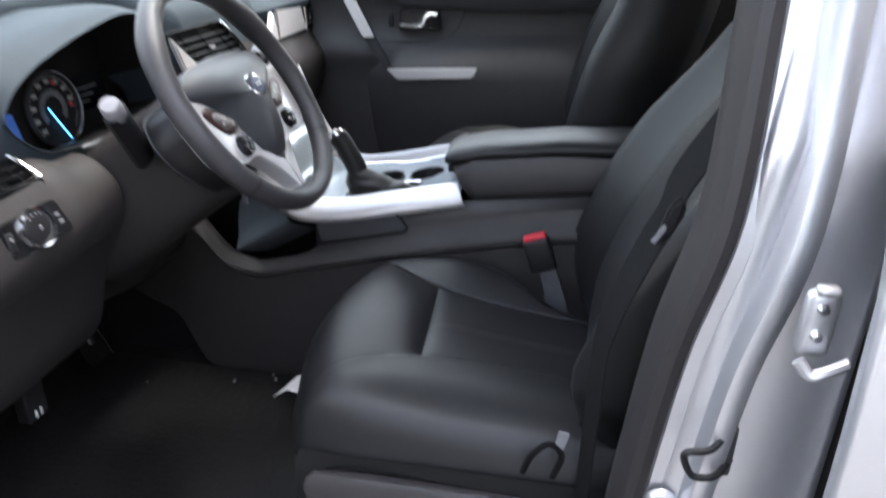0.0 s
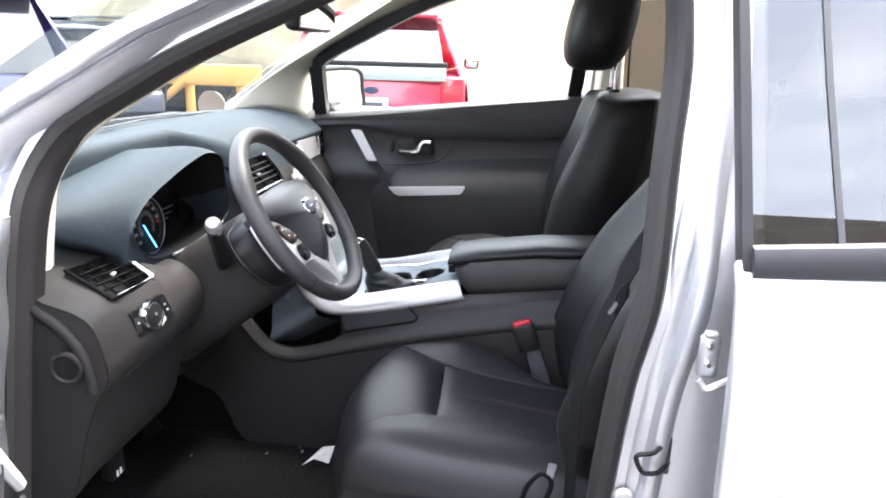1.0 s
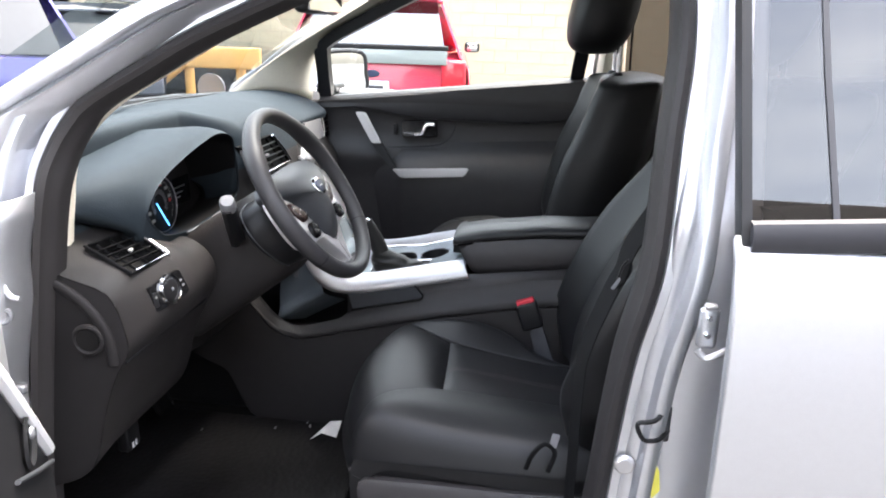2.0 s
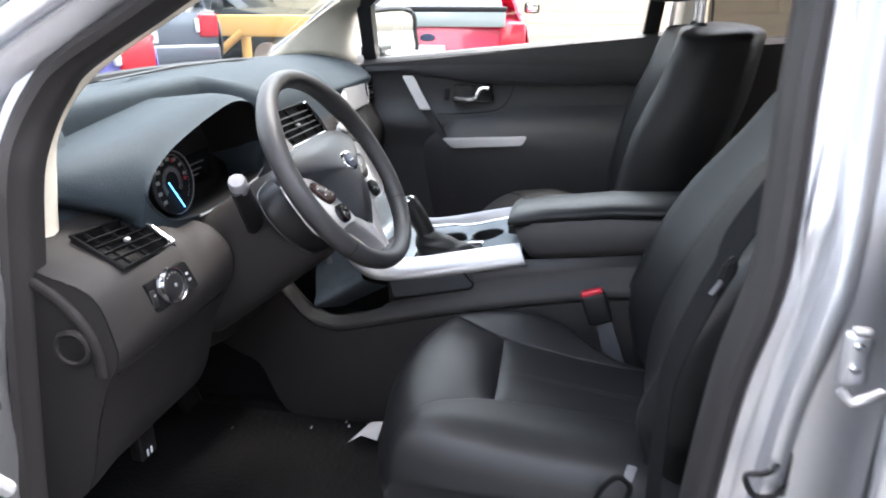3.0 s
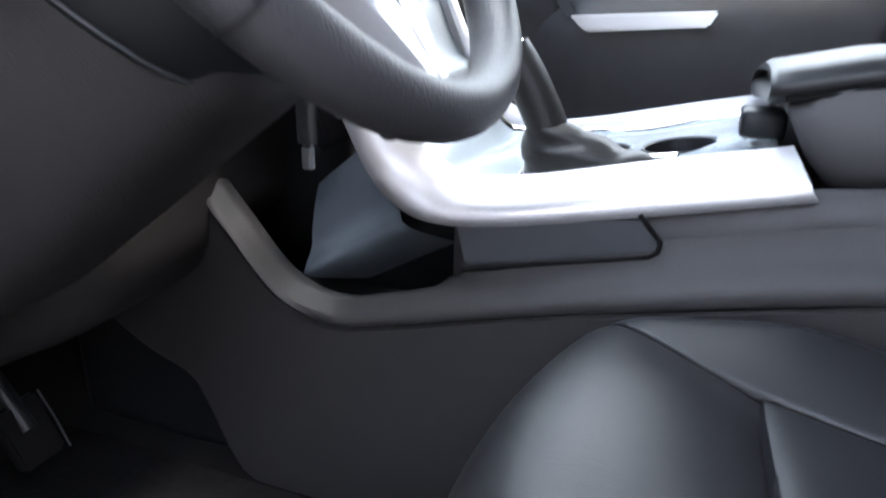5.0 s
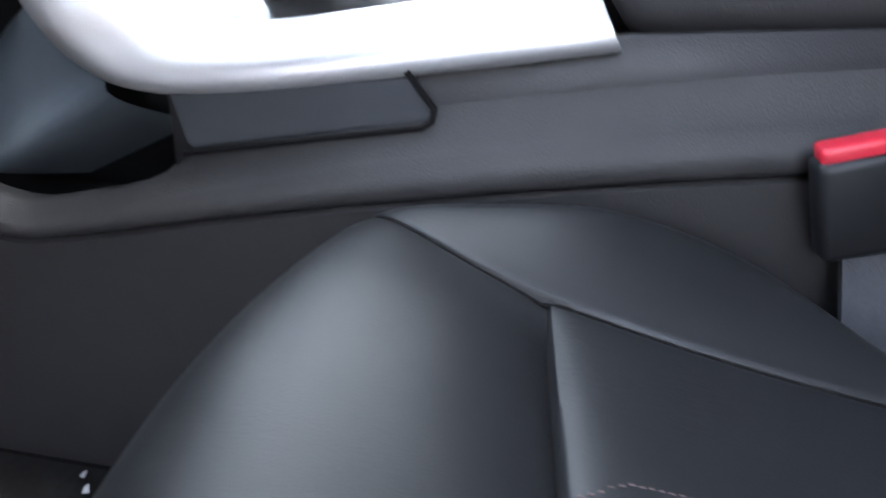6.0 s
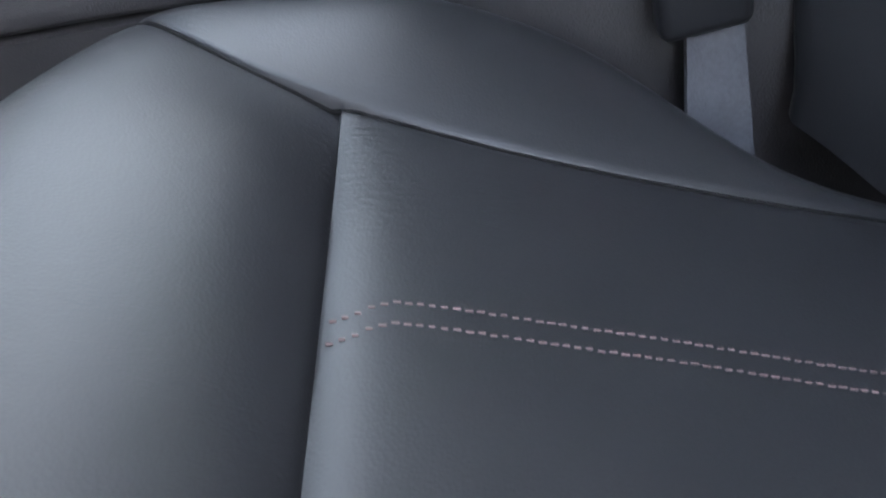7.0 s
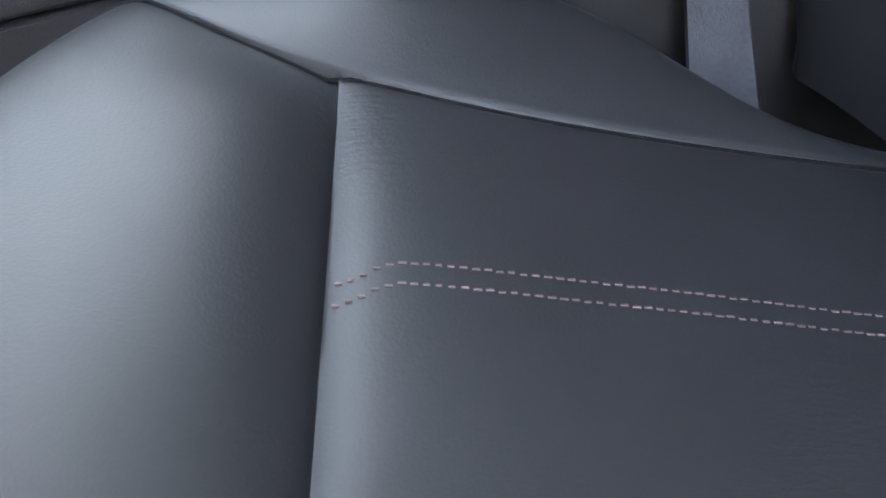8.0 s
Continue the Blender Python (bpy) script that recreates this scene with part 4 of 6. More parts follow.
# instrument cluster under its hood
HOOD = [(v.x, v.y) for v in smoothed([(0.372, 1.020, 0), (0.391, 1.046, 0), (0.428, 1.067, 0), (0.480, 1.084, 0), (0.540, 1.099, 0), (0.605, 1.109, 0), (0.650, 1.104, 0), (0.685, 1.088, 0), (0.706, 1.050, 0), (0.724, 1.010, 0), (0.735, 0.972, 0), (0.690, 0.955, 0), (0.610, 0.947, 0), (0.520, 0.945, 0), (0.440, 0.957, 0), (0.396, 0.984, 0), (0.377, 1.003, 0)], 4, closed=True)]


def hood(p, k):
    """A point of the opening's outline, drawn towards its middle by k."""
    return 0.565 + (p[0] - 0.565) * k, 1.010 + (p[1] - 1.010) * k


bm = bmesh.new()
rows = []
for p in HOOD:
    up = min(1, max(0, (p[1] - 1.016) / 0.042))
    up = up * up * (3 - 2 * up)
    left = max(0.0, (0.588 - p[0]) / 0.217) ** 0.6 * up      # the outer side flares out into the dash
    lip = -0.212 + 0.022 * min(1, max(0, (p[1] - 0.95) / 0.15))
    row = [(lip - 0.001, *hood(p, 0.985)), (lip, *hood(p, 0.992)), (lip - 0.004, *p)]
    for back, ky, kz, flare in ((0.014, 1.035, 1.03, 0.06), (0.028, 1.05, 1.045, 0.22), (0.042, 1.06, 1.05, 0.42), (0.056, 1.07, 1.05, 0.62), (0.074, 1.08, 1.04, 0.76), (0.12, 1.08, 1.01, 0.80), (0.22, 1.08, 0.95, 0.80)):
        row.append((lip - back * (0.35 + 0.65 * up), 0.588 + (p[0] - 0.588) * (1 + (ky - 1) * up + flare * left), 0.935 + (p[1] - 0.935) * (1 + (kz - 1) * up) - (1 - up) * min(back, 0.05) * 0.8))
    rows.append(row)
cl = hang(part("dial_housing", skin(bm, rows, close_v=True), M_DASH, label="dark hooded instrument cluster with glowing blue needle"), dash)
bm = bmesh.new()
sunk = lambda p: 0.925 + 0.50 * min(1, max(0, (0.985 - p[1]) / 0.04))       # the floor falls away behind the lip
rows = [[Vector((-0.306 + q * (0.089 + 0.022 * min(1, max(0, (p[1] - 0.95) / 0.15))), *hood(p, sunk(p) * (1 - q) + 0.988 * q))) for p in HOOD] for q in (0.0, 0.5, 1.0)]
part("hood_lining", skin(bm, rows, close_u=True), M_HOLLOW, cl, "black hood lining")
bm = bmesh.new()
bm.faces.new([bm.verts.new((-0.306, *hood(p, sunk(p) + 0.02))) for p in HOOD])
part("face", bm, M_HOLLOW, cl, "dark cluster face", smooth=0)
part("shelf_trim", sweep(smoothed([(-0.207, 0.50, 0.9465), (-0.207, 0.56, 0.9455), (-0.207, 0.62, 0.9495), (-0.207, 0.70, 0.959)], 4), circle(0.0020, 8)), M_GREYBTN, cl, "thin grey edge of the cluster")
DIAL = facing((-0.298, 0.5725, 0.976), (0, 1, 0), (1, 0, 0.12))


def at_dial(bm, turn=0):
    bmesh.ops.transform(bm, matrix=DIAL @ Matrix.Rotation(radians(turn), 4, "Z"), verts=bm.verts)
    return bm


gr = 0.0525
part("dial", at_dial(lathe([(0.0, 0.0), (gr * 0.5, 0.0), (gr * 0.52, 0.002), (gr * 0.95, 0.001), (gr, 0.005), (gr * 1.04, 0.0)], Matrix())), M_HOLLOW, cl, "round speed dial")
bm = bmesh.new()
for k in range(34):
    rbox(-0.0008, 0.0008, gr * 0.36, gr * 0.54, 0.0012, 0.0022, 0, bm=bm)
    bmesh.ops.rotate(bm, verts=bm.verts[-8:], cent=(0, 0, 0), matrix=Matrix.Rotation(radians(125 - 7.6 * k), 3, "Z"))
part("inner_scale", at_dial(bm), M_GREYBTN, cl, "grey inner scale", smooth=0)
part("dial_ring", at_dial(lathe([(gr * 0.985, 0.001), (gr, 0.007), (gr * 1.03, 0.001)], Matrix())), M_FLAP, cl)
# highlight on the ring's right side, built as a bright strip
part("dial_glint", at_dial(sweep([(gr * 1.005 * math.cos(a), gr * 1.005 * math.sin(a), 0.0075) for a in [-1.9 + 0.13 * k for k in range(26)]], circle(0.0008, 6), (0, 0, 1))), M_SATIN, cl, "thin bright arc for the glint on the dial ring")
bm = bmesh.new()
for k in range(9):
    a = radians(-130 + 26 * k)
    c, q = math.sin(a), math.cos(a)
    rbox(c * gr * 0.76 - 0.0042, c * gr * 0.76 + 0.0042, q * gr * 0.76 - 0.0028, q * gr * 0.76 + 0.0028, 0.0015, 0.0030, 0, bm=bm)
part("dial_figures", at_dial(bm), M_FIGURE, cl, "pale dial figures", smooth=0)
bm = bmesh.new()
for k in range(41):
    rbox(-0.0004, 0.0004, gr * 0.86, gr * 0.92, 0.0015, 0.0026, 0, bm=bm)
    bmesh.ops.rotate(bm, verts=bm.verts[-8:], cent=(0, 0, 0), matrix=Matrix.Rotation(radians(130 - 6.5 * k), 3, "Z"))
part("dial_ticks", at_dial(bm), M_FIGURE, cl, smooth=0)
for k in range(2):
    a = radians(20 + 70 * k)
    bm = rbox(math.sin(a) * gr * 0.72 - 0.003, math.sin(a) * gr * 0.72 + 0.003, math.cos(a) * gr * 0.72 - 0.003, math.cos(a) * gr * 0.72 + 0.003, 0.0015, 0.003, 0)
    part("red_figure", at_dial(bm), M_REDMARK, cl, smooth=0)
part("needle", at_dial(rbox(-0.0112, -0.0094, -0.047, 0.010, 0.004, 0.006, 0.0005), 30), M_NEEDLE, cl, "glowing blue needle")
part("display", plate([(-0.302, 0.452, 0.968), (-0.302, 0.508, 0.945), (-0.302, 0.497, 0.986), (-0.302, 0.462, 0.991)], (0.001, 0, 0)), M_SCREEN, cl, "dim blue display")
part("display", plate([(-0.302, 0.632, 0.955), (-0.302, 0.705, 0.955), (-0.302, 0.702, 1.01), (-0.302, 0.632, 1.01)], (0.001, 0, 0)), M_GLOSS, cl, "dark display")
for y0, y1, z0, z1 in ((0.628, 0.682, 0.990, 0.992), (0.628, 0.630, 0.964, 0.990), (0.638, 0.672, 0.979, 0.981), (0.638, 0.660, 0.970, 0.972)):
    part("display_bar", rbox(-0.3012, -0.3002, y0, y1, z0, z1, 0), M_GREYBTN, cl, smooth=0)

# centre stack
cs = hang(part("centre_panel", plate([(-0.207, 0.83, 0.975), (-0.207, 1.10, 0.975), (-0.165, 1.07, 0.77), (-0.165, 0.86, 0.77)], (0.016, 0, 0.006), 0.004), M_GLOSS, label="silver framed centre stack with black screen"), dash)
for s in (0, 1):
    yy = (lambda y: 2 * MID - y) if s else (lambda y: y)
    part("side_trim", sweep([(-0.20, yy(0.822), 0.985), (-0.190, yy(0.828), 0.955), (-0.180, yy(0.838), 0.925)], circle(0.012, 10, 1.0, 0.6), (1, 0, 0.3)), M_SATIN, cs, "satin silver side trim")
    part("vent_trim", plate([(-0.200, yy(0.765), 1.00), (-0.196, yy(0.825), 0.955), (-0.196, yy(0.838), 0.98), (-0.215, yy(0.755), 1.055)], (0.012, 0, 0), 0.003), M_SATIN, cs)
part("screen", plate([(-0.186, 0.875, 0.955), (-0.186, 1.055, 0.955), (-0.170, 1.045, 0.875), (-0.170, 0.885, 0.875)], (0.004, 0, 0.002)), M_DARK, cs, "black screen, switched off")
for k in range(5):
    part("button", rbox(-0.165, -0.150, 0.885 + k * 0.034, 0.910 + k * 0.034, 0.80, 0.815, 0.003), M_GREYBTN, cs)

# ---- steering column and wheel ----
TILT = radians(33.1)
WH = Matrix.Translation((0.0, 0.5755, 1.015)) @ Matrix(((0, -math.sin(TILT), math.cos(TILT), 0), (1, 0, 0, 0), (0, math.cos(TILT), math.sin(TILT), 0), (0, 0, 0, 1)))   # local x to the passenger side, y up the wheel, z to the driver
wheel = thing("steering_wheel", "black leather steering wheel with silver spokes and buttons", "steering wheel")
wheel.matrix_world = WH @ Matrix.Translation((0, 0, -0.013)) @ Matrix.Scale(0.947, 4)
R = 0.169
rows = []
for i in range(96):
    a = 2 * math.pi * i / 96
    thick = 0.0155 + 0.0025 * (math.exp(-((math.degrees(a) % 360 - 35) / 12) ** 2) + math.exp(-((math.degrees(a) % 360 - 145) / 12) ** 2))
    c = Vector((math.cos(a), math.sin(a), 0))
    rows.append([c * (R + thick * 0.92 * math.cos(b)) + Vector((0, 0, 0.0137 + thick * 1.08 * math.sin(b))) for b in [2 * math.pi * k / 16 for k in range(16)]])
part("rim", skin(bmesh.new(), rows, close_u=True, close_v=True), M_SIDE, wheel, "black leather rim")
for a in (40, 140, 218, 322):
    c = Vector((math.cos(radians(a)), math.sin(radians(a)), 0))
    part("rim_seam", skin(bmesh.new(), [[Matrix.Rotation(radians(d), 3, "Z") @ (c * (R + 0.0158 * math.cos(b)) + Vector((0, 0, 0.0137 + 0.0178 * math.sin(b)))) for b in [2 * math.pi * k / 16 for k in range(16)]] for d in (-0.35, 0.35)], close_u=True), M_DARK, wheel)


def pad(outline, z0, z1, bulge, inset=0.82, steps=5):
    """A pillow on an outline: rings shrinking to the middle, rising by bulge."""
    P = [Vector((x, y, 0)) for x, y in outline]
    c = sum(P, Vector()) / len(P)
    rows = [[p + Vector((0, 0, z0)) for p in P], [p + Vector((0, 0, z1 - 0.004)) for p in P]]
    for k in range(1, steps + 1):
        f = k / steps
        rows.append([c + (p - c) * (1 - 0.04 - f * 0.95) + Vector((0, 0, z1 + bulge * (1 - (1 - f) ** 2))) for p in P])
    return skin(bmesh.new(), rows, close_u=True)


hub = [(v.x, v.y) for v in smoothed([(-0.122, 0.042, 0), (-0.088, 0.060, 0), (0, 0.068, 0), (0.088, 0.060, 0), (0.122, 0.042, 0), (0.116, 0.024, 0), (0.084, 0.004, 0), (0.062, -0.030, 0), (0.046, -0.068, 0), (0.024, -0.092, 0), (0, -0.097, 0), (-0.024, -0.092, 0), (-0.046, -0.068, 0), (-0.062, -0.030, 0), (-0.084, 0.004, 0), (-0.116, 0.024, 0)], 4, closed=True)]
part("hub_pad", pad(hub, -0.035, 0.010, 0.026, steps=8), M_FLAP, wheel, "charcoal airbag cover")
part("badge_ring", lathe([(0.0, 0.0285), (0.018, 0.0275), (0.022, 0.0265), (0.024, 0.018)], Matrix.Translation((0, 0.004, 0.010)) @ Matrix.Diagonal((1.0, 0.78, 1, 1))), M_CHROME, wheel)
part("badge", lathe([(0.0, 0.0300), (0.017, 0.0288), (0.018, 0.026)], Matrix.Translation((0, 0.004, 0.010)) @ Matrix.Diagonal((1.0, 0.74, 1, 1))), M_BLUE, wheel, "oval blue badge in chrome ring")
part("badge_mark", rbox(-0.008, 0.008, 0.002, 0.005, 0.038, 0.0402, 0.001), M_SATIN, wheel)
for s in (-1, 1):
    sp = [(v.x * s, v.y) for v in smoothed([(0.152, 0.022, 0), (0.128, 0.026, 0), (0.098, 0.014, 0), (0.076, -0.006, 0), (0.056, -0.032, 0), (0.040, -0.062, 0), (0.024, -0.092, 0), (0.002, -0.105, 0), (0.002, -0.130, 0), (0.002, -0.158, 0), (0.015, -0.158, 0), (0.012, -0.142, 0), (0.034, -0.108, 0), (0.060, -0.081, 0), (0.074, -0.078, 0), (0.104, -0.078, 0), (0.134, -0.070, 0), (0.150, -0.040, 0)], 4, closed=True)]
    rim_rows = [[Vector((x, y, -0.016)) for x, y in sp], [Vector((x, y, 0.000)) for x, y in sp]]
    mid = [Vector((s * 0.100 if y > -0.079 else s * 0.008, min(max(y, -0.150), -0.02), 0)) for x, y in sp]
    for k, up in ((0.05, 0.004), (0.10, 0.006), (0.16, 0.0075)):
        rim_rows.append([Vector((x, y, up)).lerp(Vector((m.x, m.y, up)), k) for (x, y), m in zip(sp, mid)])
    bm = skin(bmesh.new(), rim_rows, close_u=True)
    bmesh.ops.triangle_fill(bm, use_beauty=True, edges=[e for e in bm.edges if e.is_boundary and e.verts[0].co.z > 0.007])
    part("side_spoke", bm, M_SATIN, wheel, "satin silver spoke", smooth=50)
    pod = [(v.x * s, v.y) for v in smoothed([(0.124, -0.002, 0), (0.112, 0.008, 0), (0.092, 0.002, 0), (0.060, -0.026, 0), (0.064, -0.036, 0), (0.080, -0.038, 0), (0.100, -0.034, 0)], 4, closed=True)]
    part("button_pod", pad(pod, -0.005, 0.0105, 0.0015), M_POD, wheel, "dark flush button panel")
    for bx, by in ((0.076, -0.026), (0.086, -0.014), (0.097, -0.020), (0.108, -0.006)):
        part("button_mark", rbox(*sorted((s * (bx - 0.002), s * (bx + 0.002))), by - 0.0015, by + 0.0015, 0.010, 0.0128, 0.0005), M_FIGURE, wheel)
    part("round_button", lathe([(0.0, 0.004), (0.006, 0.0045), (0.012, 0.006), (0.0155, 0.004), (0.0165, -0.004)], Matrix.Translation((s * 0.079, -0.059, 0.010))), M_GLOSS, wheel)
    for turn in (0, 90, 180, 270):
        q = Matrix.Translation((s * 0.079, -0.059, 0.0140)) @ Matrix.Rotation(radians(turn + 20), 4, "Z")
        bm = rbox(0.003, 0.013, -0.0042, 0.0042, -0.002, 0.003, 0.0015)
        bmesh.ops.transform(bm, matrix=q, verts=bm.verts)
        part("rocker", bm, M_GLOSS, wheel)
part("lower_bridge", rbox(-0.060, 0.060, -0.166, -0.148, -0.010, 0.010, 0.006), M_SIDE, wheel)

col = thing("steering_column", "charcoal steering column shroud with control stalks", "steering column")
bm = bmesh.new()
rows = []
sq = lambda v, e: math.copysign(abs(v) ** e, v)
for w, half, up, down in ((-0.070, 0.062, 0.045, 0.090), (-0.078, 0.070, 0.052, 0.102), (-0.095, 0.075, 0.056, 0.108), (-0.15, 0.077, 0.057, 0.112), (-0.22, 0.079, 0.057, 0.117), (-0.30, 0.080, 0.055, 0.122), (-0.34, 0.080, 0.055, 0.124)):
    rows.append([WH @ Vector((half * sq(math.cos(a), 0.55), (up if math.sin(a) > 0 else down) * sq(math.sin(a), 0.6), w)) for a in [2 * math.pi * k / 40 for k in range(40)]])
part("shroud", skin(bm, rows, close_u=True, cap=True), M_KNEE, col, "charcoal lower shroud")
COLLAR = [(v.x, v.y) for v in smoothed([(-0.066, 0.042, 0), (-0.104, 0.032, 0), (-0.116, 0.006, 0), (-0.114, -0.020, 0), (-0.102, -0.046, 0), (-0.070, -0.081, 0), (-0.03, -0.098, 0), (0.03, -0.098, 0), (0.070, -0.081, 0), (0.102, -0.046, 0), (0.114, -0.020, 0), (0.116, 0.006, 0), (0.104, 0.032, 0), (0.066, 0.042, 0), (0, 0.048, 0)], 4, closed=True)]
part("collar", skin(bmesh.new(), [[WH @ Vector((x * k, -0.02 + (y + 0.02) * k, w)) for x, y in COLLAR] for w, k in ((-0.100, 0.90), (-0.094, 0.985), (-0.089, 1.0), (-0.078, 0.985), (-0.060, 0.93), (-0.045, 0.84), (-0.036, 0.70))], close_u=True, cap=True), M_DARK, col, "dark rounded collar behind the wheel", smooth=60)
part("collar_edge", sweep([WH @ Vector((x * 1.002, -0.02 + (y + 0.02) * 1.002, -0.089)) for x, y in COLLAR], circle(0.0014, 6), WH.to_3x3() @ Vector((0, 0, 1)), closed=True), M_FLAP, col)
for s, tip in ((-1, (-0.077, 0.388, 1.036)), (1, (-0.075, 0.80, 1.035))):
    a = Vector((-0.105, 0.586 + s * 0.105, 0.945))
    t = Vector(tip)
    d = (t - a).normalized()
    part("stalk", sweep([a, a.lerp(t, 0.35), a.lerp(t, 0.8), t - d * 0.012], circle(0.011, 10, 1, 1.5)), M_DARK, col, "charcoal control stalk")
    part("stalk_end", lathe([(0.0, 0.014), (0.010, 0.013), (0.0122, 0.009), (0.0126, -0.010), (0.009, -0.02)], facing(t - d * 0.008, (0, 0, 1), d), 20), M_GREYBTN, col, "grey round stalk end")
part("key_slot", lathe([(0.0, 0.004), (0.009, 0.004), (0.013, 0.002), (0.014, -0.008)], facing((-0.090, 0.655, 0.945), (1, 0, 0), (0.3, 1, 0)), 18), M_STEEL, col, "ignition key slot")

# key hanging from the ignition
key = thing("car_key", "dark key fob with metal tip hanging from the ignition", "key", (-0.081, 0.700, 0.94))
hang(part("blade", plate([(-0.090, 0.655, 0.949), (-0.090, 0.655, 0.941), (-0.082, 0.700, 0.936), (-0.082, 0.700, 0.948)], (0.002, 0, 0)), M_STEEL), key)
hang(part("fob", sweep(smoothed([(-0.082, 0.698, 0.946), (-0.082, 0.704, 0.925), (-0.081, 0.706, 0.88), (-0.081, 0.706, 0.845), (-0.081, 0.706, 0.820)], 3), circle(0.0065, 10, 1.3, 0.6)), M_FLAP, label="dark grey fob strap"), key)
hang(part("clasp", rbox(-0.0855, -0.0765, 0.703, 0.709, 0.800, 0.818, 0.002), M_HINGE, label="small metal clasp"), key)
hang(part("split_ring", tube([(-0.081 + 0.006 * math.cos(a), 0.706, 0.824 + 0.006 * math.sin(a)) for a in [2 * math.pi * k / 14 for k in range(14)]], 0.0011, 6, closed=True), M_STEEL), key)

# diagnostic socket under the lower dash
so = thing("diagnostic_socket", "small dark diagnostic socket under the dashboard", "socket", (-0.303, 0.412, 0.562))
hang(part("housing", rbox(-0.318, -0.296, 0.392, 0.432, 0.552, 0.640, 0.004), M_DARK), so)
for y in (0.404, 0.414):
    hang(part("pale_mark", rbox(-0.2965, -0.2945, y, y + 0.004, 0.556, 0.568, 0.0005), M_WHITEMARK), so)

# ---- centre console ----
con = thing("centre_console", "black centre console with satin silver rails", "console", (0.1, MID, 0.4))
LIP = [(-0.40, 0.86), (-0.30, 0.82), (-0.22, 0.727), (-0.167, 0.666), (-0.115, 0.648), (-0.064, 0.658), (0.021, 0.685), (0.143, 0.722), (0.278, 0.754), (0.45, 0.785), (0.65, 0.80)]
RAILB = [(-0.150, 0.945), (-0.113, 0.852), (-0.079, 0.779), (-0.051, 0.749), (-0.014, 0.737), (0.057, 0.744), (0.173, 0.769), (0.278, 0.793)]
RAILT = [(-0.125, 0.955), (-0.085, 0.865), (-0.045, 0.802), (-0.018, 0.782), (0.015, 0.772), (0.075, 0.780), (0.175, 0.803), (0.258, 0.821)]
FOOT = [(v.x, v.y) for v in smoothed([(-0.42, 0.60, 0), (-0.338, 0.548, 0), (-0.290, 0.528, 0), (-0.268, 0.490, 0), (-0.250, 0.445, 0), (-0.226, 0.412, 0), (-0.17, 0.405, 0), (0.0, 0.405, 0)], 4)]
